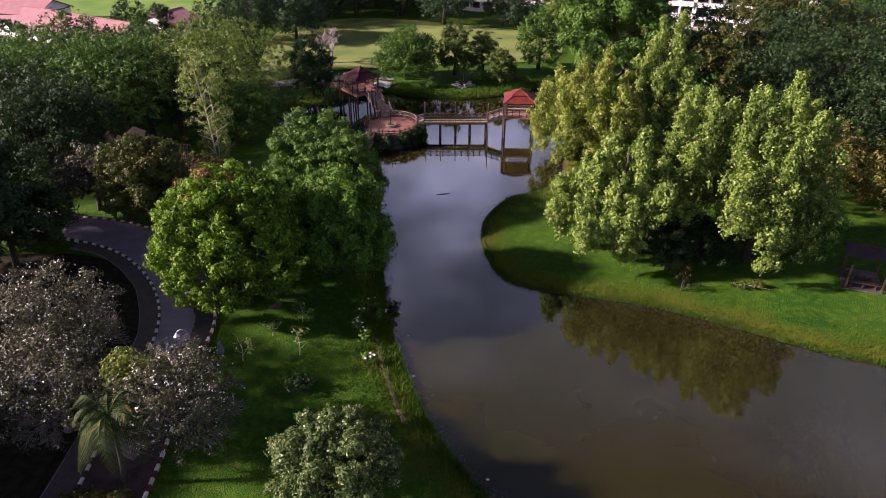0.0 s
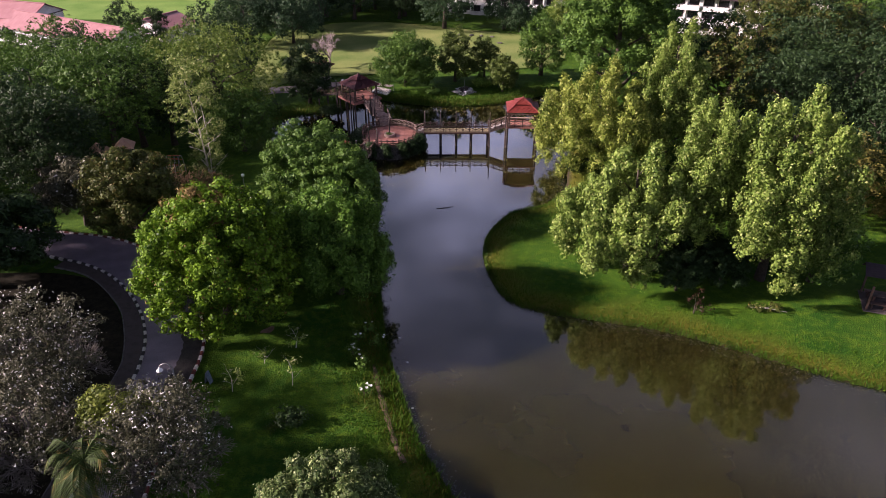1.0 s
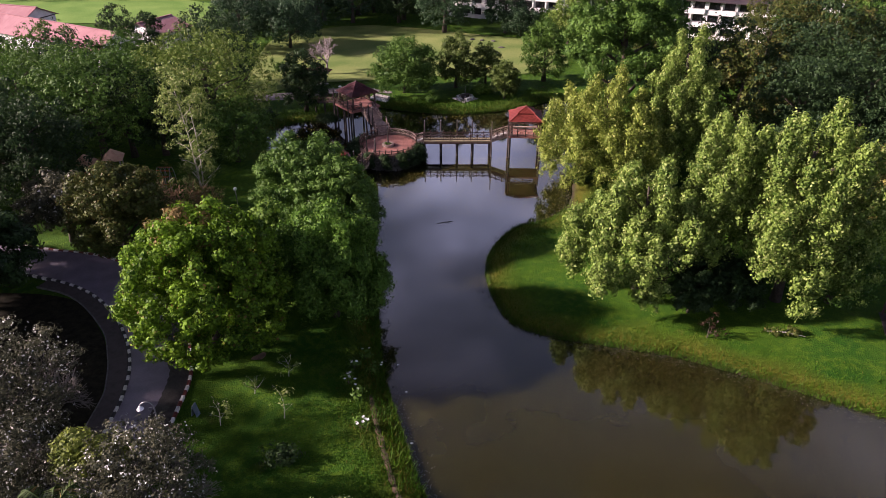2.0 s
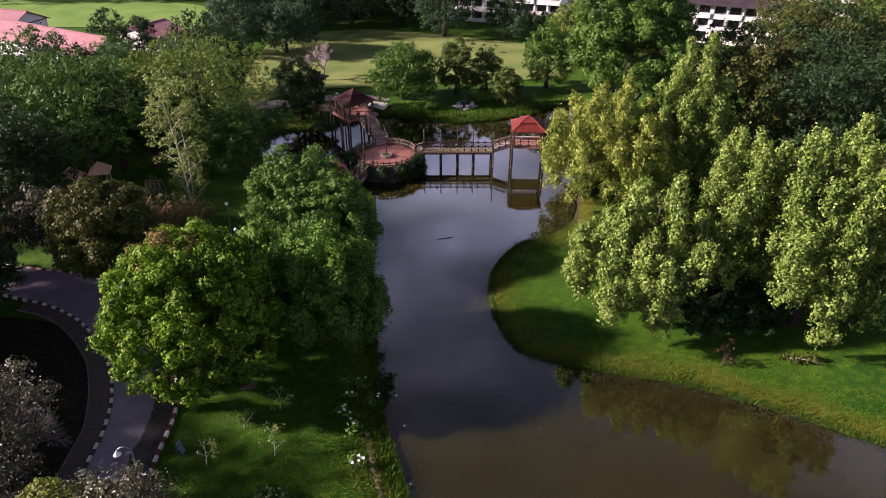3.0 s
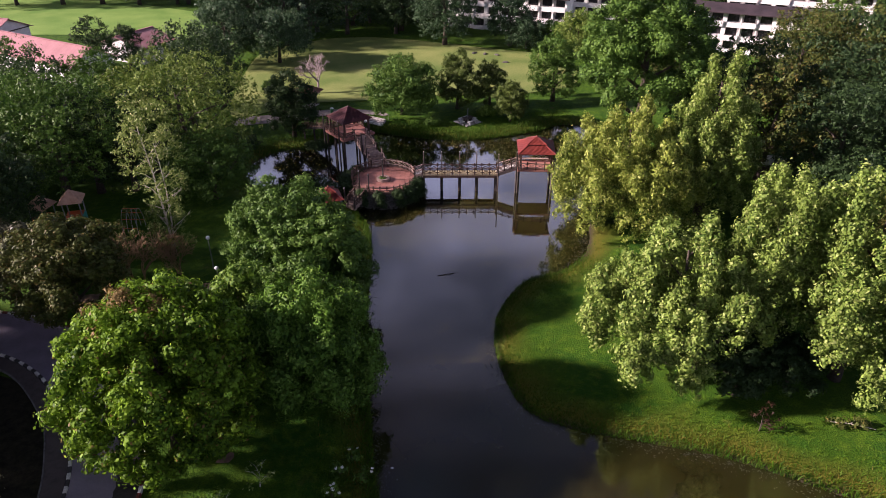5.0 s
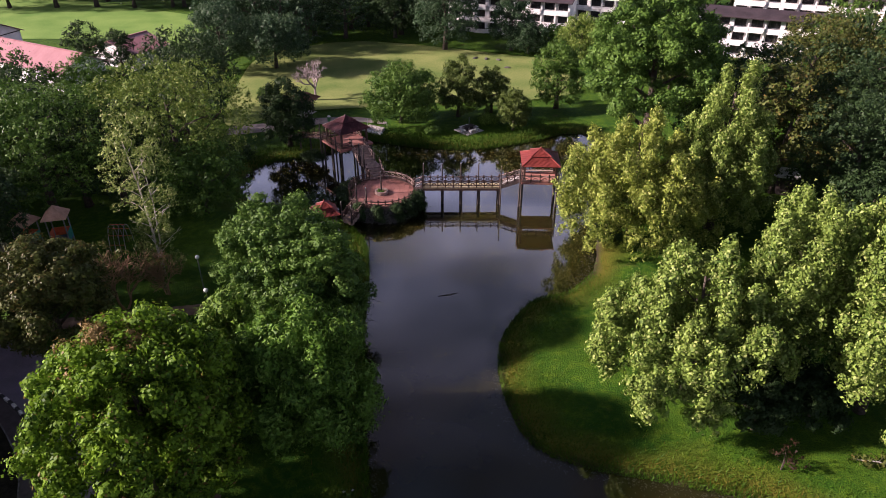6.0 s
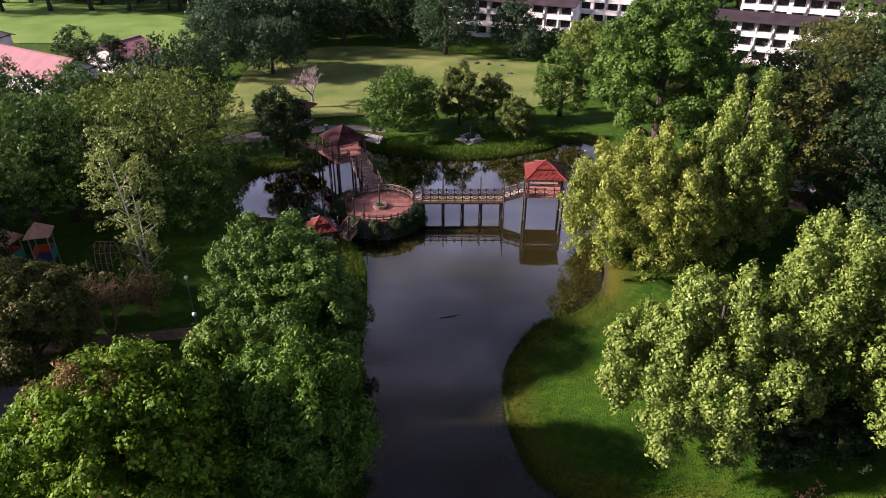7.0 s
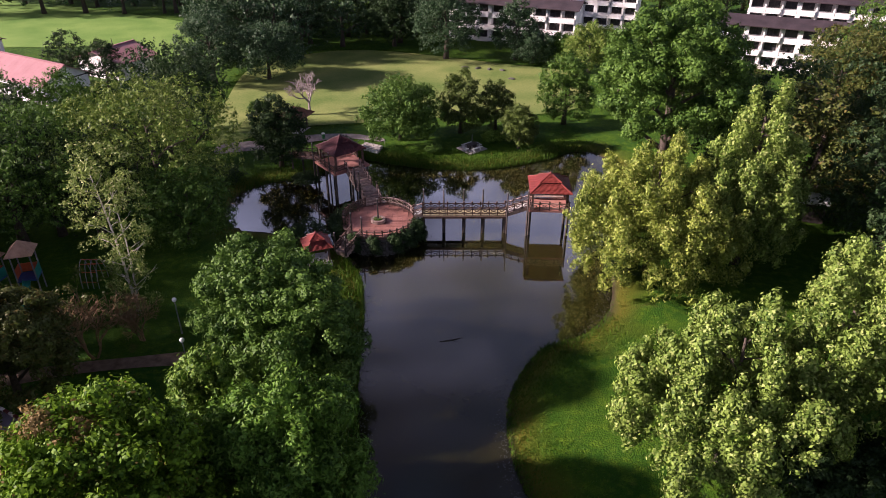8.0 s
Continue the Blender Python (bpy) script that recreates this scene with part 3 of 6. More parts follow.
# right bank
broad_willow = willow("weeping_tree", 15.6, 53.0, "broad pale-green weeping tree with several dark trunks", 6.0, 1.6, 11.4, 104000, 0.134, F_WILLOW, 21, plumes=23, size=1.0, keep=lambda x, y, z: z > 4.0 - 0.3 * y or x < 1.8, oval=True)
willow("weeping_tree", 21.2, 53.6, "slim tall pale-green weeping tree between its neighbours", 2.7, 5.0, 15.0, 38000, 0.134, F_WILLOW, 22, plumes=9, size=0.9, fall=0.4)
willow("weeping_tree", 26.4, 51.4, "tall pale-green weeping tree with hanging plumes", 5.2, 1.0, 15.8, 106000, 0.134, F_WILLOW, 23, plumes=21, size=1.0, fall=0.32, keep=lambda x, y, z: z > 4.4 or x > -2.2, oval=True)
willow("weeping_tree", 16.9, 74.2, "wide olive-green weeping tree at the end of the bridge", 7.0, 0.4, 11.4, 98000, 0.152, F_WILLOW_OLIVE, 24, plumes=28, size=1.05, fall=0.5)
willow("weeping_tree", 24.8, 75.5, "very tall pale-green weeping tree", 4.0, 1.0, 16.6, 66000, 0.155, F_WILLOW, 25, plumes=15, size=1.0)
dome_tree("broadleaf_tree", 21.8, 89.5, "large tall broadleaf tree behind the weeping trees", 6.8, 5.6, 19.6, 92000, 0.175, F_MID, 26, clumps=150, size=0.9, n_limbs=10, start=0.25)

dome_tree("dark_filler_tree", 21.0, 51.8, "low dark-leaved tree filling the shade under weeping trees", 2.3, 0.2, 4.6, 15000, 0.13, F_DARK, 27, clumps=40, size=0.5)

# two extra trees, their dark leaves standing in for shade on the ground
dome_tree("dark_filler_tree", 18.9, 49.7, "low dark-leaved tree filling the shade under weeping trees", 1.9, 0.2, 3.6, 10000, 0.13, F_DARK, 29, clumps=32, size=0.45)
dome_tree("dark_filler_tree", 22.6, 50.4, "low dark-leaved tree filling the shade under weeping trees", 2.2, 0.2, 4.4, 13000, 0.13, F_DARK, 28, clumps=36, size=0.5)

rng = np.random.default_rng(2101)
for k, (lx, ly, h) in enumerate(((0.30, -0.22, 6.2), (-0.28, -0.18, 6.0), (0.05, 0.30, 7.0))):
    stem = limbs(bmesh.new(), rng, h, 0.2, 2.6, 6, 0.4, (lx, ly), 0.3)
    bmesh.ops.translate(stem, verts=stem.verts[:], vec=(1.5 + 0.35 * k, -0.6 + 0.2 * k, 0))
    part("trunk", stem, BARK, broad_willow, smooth=True)

# simple stands of the rest, refined by kind
STAND = [
    # x, y, radius, low, top, leaf material, seed
    (-5.6, 104, 4.8, 0.0, 8.0, F_MID, 31), (1.8, 106.5, 2.7, 0.2, 8.2, F_OLIVE_GREEN, 32), (6.2, 107.5, 2.2, 0.1, 6.7, F_OLIVE_GREEN, 33), (8.6, 101.5, 2.0, 0.3, 5.4, F_OLIVE_GREEN, 34),
    (15.2, 109.5, 3.4, 0.0, 9.6, F_MID, 35), (-18.6, 96.2, 3.0, 0.2, 8.4, F_DARK, 36), (-32, 106, 5.0, 1.0, 11.0, F_DARK, 37), (-27, 129, 6.0, 0.6, 9.0, F_BLUE, 38),
    (-35, 127.5, 4.7, 0.6, 11.0, F_BLUE, 39), (-55.5, 126.0, 3.2, 0.3, 8.2, F_DARK, 40), (-50.0, 125.0, 2.7, 0.3, 7.4, F_DARK, 41), (-42.8, 98, 4.4, 0.6, 10.6, F_MID, 73),
    (-38, 78, 7.0, 2.0, 13.8, F_MID, 42), (-48, 82, 7.0, 2.0, 12.8, F_MID, 43), (-46, 71, 6.5, 1.5, 11.5, F_DARK, 44), (-28, 85.5, 8.0, 2.0, 13.6, F_FEATHER, 45),
    (-23.5, 79.0, 4.4, 0.4, 7.4, F_MID, 68), (-57, 74, 7.0, 1.5, 11.5, F_DARK, 46), (-39, 66, 5.5, 1.5, 12.5, F_DARK, 47), (36, 63, 4.8, 0.4, 9.0, F_OLIVE_WARM, 48), (30.4, 51.0, 3.0, 0.3, 8.0, F_MID, 67), (38, 77, 6.0, 1.0, 13.0, F_DARK, 49),
    (47, 80, 6.0, 1.0, 14.0, F_DARK, 50), (29.0, 88, 4.5, 1.0, 12.0, F_DARK, 51), (45, 70, 5.5, 0.4, 11.5, F_DARK, 52), (36, 70, 4.0, 0.3, 9.5, F_DARK, 61), (54, 66, 6.0, 0.5, 12.0, F_DARK, 62), (27.0, 83, 3.6, 0.3, 10.5, F_DARK, 63), (43.5, 87, 5.5, 0.4, 14.0, F_DARK, 64), (64, 82, 6.5, 0.4, 14.0, F_DARK, 65), (44, 60, 4.5, 0.2, 8.0, F_OLIVE_WARM, 66), (56, 76, 6.0, 1.0, 13.5, F_DARK, 53),
    (44, 100, 6.0, 1.0, 15.5, F_OLIVE, 54), (51, 98, 6.5, 1.0, 15.5, F_OLIVE, 55), (57, 92, 6.5, 1.0, 15.0, F_DARK, 56), (54.5, 113, 4.6, 1.0, 16.5, F_MID, 71), (63, 110, 6.0, 1.0, 17.0, F_MID, 72), (0.2, 140.5, 5.6, 0.2, 13.0, F_BLUE, 57), (11.8, 140, 3.8, 0.2, 10.0, F_BLUE, 58), (22.5, 132, 4.0, 0.0, 8.2, F_FEATHER, 59), (-9, 149, 5.0, 0.3, 11.0, F_DARK, 60), (14.5, 138, 3.6, 0.2, 5.6, F_BLUE, 69), (19.5, 138, 3.2, 0.2, 5.0, F_MID, 70),
]
LEAF_WORDS = {F_MID.name: "mid-green leafy", F_DARK.name: "dense dark green", F_BLUE.name: "glossy blue-green", F_FEATHER.name: "feathery yellow-green", F_OLIVE.name: "olive-brown leafy",
              F_OLIVE_GREEN.name: "rounded olive-green", F_OLIVE_WARM.name: "warm olive leafy"}
for x, y, r, lo, hi, lm, seed in STAND:
    dome_tree("broadleaf_tree", x, y, LEAF_WORDS[lm.name] + (" low" if hi < 7 else " tall" if hi > 12 else "") + " park tree standing on grass", r, lo, hi, int(min(24000, 1900 * r ** 1.4) * (0.7 if x > 33 or x < -45 else 1 if y < 92 else 1.5 if x > -20 and y < 112 else 1.1)), 0.17, lm, seed, clumps=int(24 + 14 * r), size=r * 0.2, group="park trees", lower=0.85 if lo < 0.5 else 0.5)


# unseen trees added for shade beyond the road bend; woods round the park
for x, y, r, h, seed in ((-43.5, 55, 5.0, 11.5, 136), (-41.5, 48, 5.0, 11.5, 131), (-40.5, 41.0, 4.8, 11.0, 132), (-40, 34, 4.6, 10.5, 133), (-38.5, 27.0, 4.6, 10.8, 134), (-35, 20, 4.6, 10.0, 135)):
    dome_tree("broadleaf_tree", x, y, "unseen tall dark tree added to shade the lawn", r, 1.4, h, 5500, 0.46, F_DARK, seed, clumps=44, group="shade trees")

rng = np.random.default_rng(7)
KINDS = ((F_DARK, 4.6, 11.0), (F_BLUE, 5.0, 12.5), (F_MID, 4.8, 11.5), (F_OLIVE, 4.4, 10.5))
NEAR_KIND, FAR_KIND = [], []
for k, (lm, r, hi) in enumerate(KINDS):
    for kinds, n, leaf, x, y in ((NEAR_KIND, 5400, 0.22, (-60, -66, -54, -72)[k], (96, 90, 101, 97)[k]), (FAR_KIND, 2800, 0.31, (-34, -26, -18, -10)[k], (158, 161, 156, 160)[k])):
        kinds.append(dome_tree("forest_tree", x, y, "dense dark woodland tree in the belt round the park", r, 0.4, hi, n, leaf, lm, 150 + k + n, clumps=70, size=0.95, group="woodland belt", ragged=0.2, long=1.4))


def belt(stock, x0, x1, y0, y1, gap, kinds, low=0.8, high=1.25, keep=None):
    for x in np.arange(x0, x1, gap):
        for y in np.arange(y0, y1, gap):
            px, py = x + rng.normal() * gap * 0.25, y + rng.normal() * gap * 0.25
            if keep is None or keep(px, py):
                s = low + (high - low) * rng.random()
                copy_thing(stock[kinds[rng.integers(len(kinds))]], pose(px, py, 0.4, 0, 0, rng.random() * 360) @ Matrix.Diagonal((s, s, s * (0.9 + 0.25 * rng.random()), 1)))


belt(NEAR_KIND, -66, -40, 64, 100, 7.5, (0, 2, 2, 0), 0.75, 1.12, keep=lambda x, y: x < -41 and not (y > 90 and x < -58))
belt(NEAR_KIND, -40, -28, 82, 104, 7.5, (0, 2), 0.8, 1.1)
belt(NEAR_KIND, 34, 84, 84, 122, 8.0, (0, 0, 0, 3), 0.9, 1.3, keep=lambda x, y: x > 33 and not (y > 92 and 0.34 < x / (y - 24.5) < 0.53))
belt(FAR_KIND, -42, 20, 149, 172, 7.5, (0, 1, 1), 0.8, 1.15, keep=lambda x, y: y > 147 and not (x > -1 and y < 160))
belt(FAR_KIND, -100, -40, 176, 200, 8, (0, 1), 0.9, 1.2)
belt(NEAR_KIND, 26, 46, 116, 128, 6, (2, 3, 0), 0.4, 0.6)
belt(FAR_KIND, -40, -22, 140, 152, 7, (1, 1, 0), 0.8, 1.1)
belt(FAR_KIND, -10, 12, 158, 186, 8, (1, 0), 0.9, 1.2)
belt(FAR_KIND, 22, 96, 170, 186, 8, (0, 2, 3), 0.8, 1.1)


# ---- bridge, plaza and pavilions ----
def railing(parent, pts, height=0.72, post=0.10, gap=1.0, mat=None, rail_mat=None, lattice=True):
    """Posts, two rails and a lattice along points, under a thing."""
    mat, rail_mat = mat or RAIL, rail_mat or RAIL
    pts = [Vector(p) for p in pts]
    first = True
    for a, b in zip(pts, pts[1:]):
        n = max(1, round((b - a).length / gap))
        for i in range(0 if first else 1, n + 1):
            p = a.lerp(b, i / n)
            bm = box(-post / 2, post / 2, -post / 2, post / 2, -0.05, height + 0.07, Matrix.Translation(p))
            add_box(bm, -post * 0.7, post * 0.7, -post * 0.7, post * 0.7, height + 0.07, height + 0.13, Matrix.Translation(p))
            part("post", bm, mat, parent)
        first = False
        up = Vector((0, 0, 1))
        for z, w in ((height - 0.06, 0.10), (height * 0.28, 0.07)):
            part("rail", beam(a + up * z, b + up * z, w, 0.07), rail_mat, parent)
        if lattice:
            for i in range(n):
                p, q = a.lerp(b, i / n), a.lerp(b, (i + 1) / n)
                bm = beam(p + up * height * 0.30, q + up * (height - 0.1), 0.045)
                bm2 = beam(p + up * (height - 0.1), q + up * height * 0.30, 0.045)
                part("brace", bm, rail_mat, parent)
                part("brace", bm2, rail_mat, parent)


def lamp_pole(parent, at, height, mat=None):
    m = Matrix.Translation(at)
    pole = part("pole", tube([(0, 0, 0), (0, 0, height * 0.7), (0, 0, height)], [0.085, 0.07, 0.06], 7), mat or PILE, parent)
    pole.matrix_basis = m
    head = bmesh.new()
    bmesh.ops.create_icosphere(head, subdivisions=1, radius=0.075, matrix=Matrix.Translation((0, 0, height + 0.06)))
    part("lantern", head, METAL, pole)
    return pole


def pile(parent, x, y, top, r=0.16, low=-1.2):
    bm = tube([(x, y, low), (x, y, top - 0.25), (x, y, top)], [r, r, r * 1.25], 8)
    part("stilt", bm, PILE, parent)


def tiled_slope(a, b, c, d, rows, step=0.035):
    """A roof slope of overlapping tile rows: a-b along the eave, d-c along the top."""
    bm = bmesh.new()
    a, b, c, d = (Vector(p) for p in (a, b, c, d))
    nor = (b - a).cross(d - a).normalized()
    last = []
    for i in range(rows):
        s, t = i / rows, min(1.0, (i + 1.15) / rows)
        p0, p1, p2, p3 = a.lerp(d, s), b.lerp(c, s), b.lerp(c, t), a.lerp(d, t)
        n = max(2, int((p1 - p0).length / 0.24))
        top0 = [p0.lerp(p1, k / n) + nor * (step + 0.022 * (k % 2)) for k in range(n + 1)]
        top1 = [p3.lerp(p2, k / n) + nor * (0.004 + 0.022 * (k % 2)) for k in range(n + 1)]
        v0, v1 = [bm.verts.new(p) for p in top0], [bm.verts.new(p) for p in top1]
        v2 = [bm.verts.new(p0.lerp(p1, k / n) - nor * 0.02) for k in range(n + 1)]
        for k in range(n):
            bm.faces.new((v0[k], v0[k + 1], v1[k + 1], v1[k]))
            bm.faces.new((v2[k], v2[k + 1], v0[k + 1], v0[k]))
            if len(last) == n + 1:
                bm.faces.new((last[k], last[k + 1], v2[k + 1], v2[k]))
        last = v1
    return bm


def hip_roof(parent, half, z0, z1, mat, tier=0.55, lift=0.14):
    """A square hipped roof in two tiers, with ridge rolls and a soffit."""
    roof = part("roof", box(-half * 0.97, half * 0.97, -half * 0.97, half * 0.97, z0 - 0.06, z0 - 0.01), RAIL, parent)
    mid = half * (1 - tier)
    zm = z0 + (z1 - z0) * tier * 0.92
    corner = lambda k, h, z: (h * (-1, 1, 1, -1)[k % 4], h * (-1, -1, 1, 1)[k % 4], z)
    for k in range(4):
        part("roof_slope", tiled_slope(corner(k, half, z0), corner(k + 1, half, z0), corner(k + 1, mid, zm), corner(k, mid, zm), 9), mat, roof)
        part("roof_slope", tiled_slope(corner(k, mid + 0.12, zm + lift * 0.6), corner(k + 1, mid + 0.12, zm + lift * 0.6), corner(k + 1, 0.05, z1), corner(k, 0.05, z1), 7), mat, roof)
        part("ridge_roll", tube([corner(k, half, z0 + 0.03), corner(k, mid, zm + 0.04)], [0.07, 0.07], 6), mat, roof)
        part("ridge_roll", tube([corner(k, mid + 0.12, zm + lift * 0.6 + 0.04), (0, 0, z1 + 0.03)], [0.06, 0.06], 6), mat, roof)
    part("finial", tube([(0, 0, z1), (0, 0, z1 + 0.1), (0, 0, z1 + 0.22)], [0.12, 0.09, 0.02], 7), mat, roof)
    return roof


DECK = 1.88
bridge = thing("footbridge", (0, 0, 0), "brown timber-look footbridge on dark piles over the pond", "bridge")
X0, X1, YF, YB = -2.35, 5.45, 81.5, 82.75
n_plank = 36
plank = mesh_of("plank", box(0.01, (X1 - X0) / n_plank - 0.01, YF, YB, DECK - 0.09, DECK), surface("weathered_plank", (0.10, 0.078, 0.045), (0.30, 0.25, 0.15), 3, 0.8, 0.01, per_object=0.5))
for i in range(n_plank):
    piece("plank", plank, bridge, Matrix.Translation((X0 + (X1 - X0) * i / n_plank, 0, 0)))
for y in (YF + 0.05, YB - 0.05):
    part("girder", box(X0, X1, y - 0.11, y + 0.11, DECK - 0.30, DECK - 0.10), RAIL, bridge)
for x in (X0 + 0.05, -0.35, 1.55, 3.35, X1 - 0.05):
    for y in (YF + 0.18, YB - 0.18):
        pile(bridge, x, y, DECK - 0.28)
    part("crossbeam", box(x - 0.12, x + 0.12, YF + 0.2, YB - 0.2, DECK - 0.30, DECK - 0.11), PILE, bridge)
for y in (YF + 0.06, YB - 0.06):
    railing(bridge, [(X0, y, DECK), (X1, y, DECK)], 0.72, gap=0.78)
for x in (X0 + 0.1, -0.35, 1.55, 3.35):
    lamp_pole(bridge, (x, YB + 0.10, DECK - 0.3), 2.3)
lamp_pole(bridge, (X1 + 0.1, YF - 0.08, -1), 5.2)

link = thing("bridge_steps", (0, 0, 0), "two pale steps between the plaza and the footbridge", "stairs")
for i in range(2):
    part("step", box(-3.1 + 0.36 * i, -2.7 + 0.36 * i, YF + 0.05, YB - 0.05, 1.3, 1.6 + 0.14 * (i + 1), bevel=0.012), CONCRETE_WHITE, link)
for y in (YF + 0.05, YB - 0.05):
    part("stringer", beam((-3.2, y, 1.72), (X0, y, DECK + 0.05), 0.12, 0.3), RAIL_PALE, link)
    railing(link, [(-3.2, y, 1.6), (X0, y, DECK)], 0.72, gap=0.8, rail_mat=RAIL_PALE)

# steps from the deck up to the pavilion platform
PLAT = 2.66
steps = thing("bridge_steps", (0, 0, 0), "pale steps rising from the footbridge to the pavilion", "stairs")
n_step = 4
for i in range(n_step):
    x = X1 + 0.55 * i
    z = DECK + (PLAT - DECK) * (i + 1) / n_step
    part("step", box(x, x + 0.6, YF + 0.1, YB - 0.1, z - 0.16, z, bevel=0.015), CONCRETE, steps)
for y in (YF + 0.05, YB - 0.05):
    part("stringer", beam((X1, y, DECK + 0.02), (X1 + 2.2, y, PLAT + 0.02), 0.16, 0.34), RAIL_PALE, steps)
    railing(steps, [(X1, y, DECK + 0.1), (X1 + 2.2, y, PLAT + 0.05)], 0.72, gap=0.75, rail_mat=RAIL_PALE)

pav = thing("pavilion", (9.45, 82.3, 0), "open pavilion with a red tiled hipped roof standing over the pond", "pavilion", turn=-3)
part("floor", box(-1.85, 1.85, -1.3, 1.3, PLAT - 0.22, PLAT, bevel=0.02), PLAZA, pav)
for x in (-1.75, 1.75):
    for y in (-1.2, 1.2):
        pile(pav, x, y, PLAT - 0.22, 0.13)
        part("column", box(x * 0.9 - 0.1, x * 0.9 + 0.1, y * 0.9 - 0.1, y * 0.9 + 0.1, PLAT, 4.68), RAIL, pav)
        part("base_block", box(x * 0.9 - 0.17, x * 0.9 + 0.17, y * 0.9 - 0.17, y * 0.9 + 0.17, PLAT, PLAT + 0.3), RAIL_PALE, pav)
railing(pav, [(-1.8, 1.25, PLAT), (1.8, 1.25, PLAT), (1.8, -1.25, PLAT), (-1.8, -1.25, PLAT)], 0.72, rail_mat=RAIL_PALE)
part("bench", box(-1.5, 1.5, 0.8, 1.1, PLAT + 0.30, PLAT + 0.36), RAIL_PALE, pav)
hip_roof(pav, 1.9, 4.6, 5.8, ROOF_RED)
lamp_pole(pav, (-2.0, -1.4, -1), 5.6)

# plaza island
PX, PY, PR, PZ = -6.4, 81.1, 3.4, 1.6
plaza = thing("plaza", (PX, PY, 0), "round terracotta-paved plaza on a rock-faced island in the pond", "plaza")
bm = bmesh.new()
bmesh.ops.create_cone(bm, cap_ends=True, segments=28, radius1=PR + 0.25, radius2=PR, depth=2.6, matrix=Matrix.Translation((0, 0, PZ - 1.36)))
part("core", bm, ROCK, plaza)
ring = bmesh.new()
for k in range(28):
    a, b = 2 * math.pi * k / 28, 2 * math.pi * (k + 1) / 28
    add_box(ring, PR - 0.12, PR + 0.06, -PR * math.sin((b - a) / 2), PR * math.sin((b - a) / 2), PZ - 0.12, PZ + 0.12, Matrix.Rotation((a + b) / 2, 4, "Z"))
part("edging", ring, RAIL, plaza)
paving = bmesh.new()
bmesh.ops.create_circle(paving, cap_ends=True, segments=48, radius=PR - 0.1, matrix=Matrix.Translation((0, 0, PZ - 0.03)))
part("bedding", paving, surface("reddish_mortar", (0.13, 0.055, 0.045), (0.22, 0.10, 0.08), 3, 0.9, 0.004), plaza)
tile_bm = box(-0.235, 0.235, -0.235, 0.235, PZ - 0.05, PZ)
tile_me = mesh_of("paving_tile", tile_bm, PLAZA)
for i in range(-7, 8):
    for j in range(-7, 8):
        x, y = i * 0.485, j * 0.485
        if 0.75 < math.hypot(x, y) < PR - 0.36:
            piece("paving_tile", tile_me, plaza, pose(x, y, 0, 0, 0, 0))
rng = np.random.default_rng(77)
rock_meshes = []
for k in range(4):
    bm = bmesh.new()
    bmesh.ops.create_icosphere(bm, subdivisions=1, radius=0.23)
    for v in bm.verts:
        v.co = Vector((v.co.x * 1.2, v.co.y * 0.9, v.co.z * 0.8)) * (0.75 + 0.5 * rng.random())
    rock_meshes.append(mesh_of("rock", bm, ROCK))
for row in range(5):
    for k in range(44):
        a = math.pi * (0.72 + 1.36 * (k + 0.5 * (row % 2)) / 44)
        piece("rock", rock_meshes[(k + row) % 4], plaza, pose((PR + 0.33 - 0.05 * row) * math.cos(a), (PR + 0.33 - 0.05 * row) * math.sin(a), -0.04 + 0.30 * row + 0.06 * rng.normal(), rng.random() * 40, rng.random() * 40, rng.random() * 360))
arc = lambda a: (PR * 0.97 * math.cos(radians(a)), PR * 0.97 * math.sin(radians(a)), PZ + 0.1)
railing(plaza, [arc(a) for a in range(118, 214, 12)], 0.72, gap=0.8)
railing(plaza, [arc(a) for a in (92, 80, 68, 56, 44, 32, 20, 12)], 0.72, gap=0.8, rail_mat=RAIL_PALE)
railing(plaza, [arc(a) for a in range(244, 352, 12)], 0.45, gap=0.8, lattice=False)

planter = thing("planter", (-6.45, 80.9, PZ), "low round stone planter with a post at its centre", "planter")
bm = bmesh.new()
for k in range(14):
    add_box(bm, 0.42, 0.66, -0.14, 0.14, 0, 0.28, Matrix.Rotation(2 * math.pi * k / 14, 4, "Z"))
part("rim", bm, RAIL_PALE, planter, "brownish stone rim blocks")
bm = bmesh.new()
bmesh.ops.create_cone(bm, cap_ends=True, segments=12, radius1=0.45, radius2=0.40, depth=0.2, matrix=Matrix.Translation((0, 0, 0.11)))
part("soil", bm, DRY, planter)
lamp_pole(planter, (0, 0, 0.15), 2.1, PILE)
v, f = scatter(rng, 160, [(0, 0, 0.2, 0.30, 0.30, 0.08)], 0.10)
raw("planting", v, f, F_MID, planter)

# vines and shrubs over the island's wall
def shrub(x, y, z, label, clumps, n, leaf, mat, seed, group="", name="shrub", category="shrub", **kw):
    e = thing(name, (x, y, z), label, category, group)
    r = np.random.default_rng(seed)
    v, f = scatter(r, n, clumps, leaf, **kw)
    raw("leaves", v, f, mat, e)
    part("stem", limbs(bmesh.new(), r, max(0.25, max(c[2] for c in clumps) * 0.8), 0.05, max(c[3] for c in clumps) * 0.8, 4, 0.1, wiggle=0.05), BARK, e)
    return e


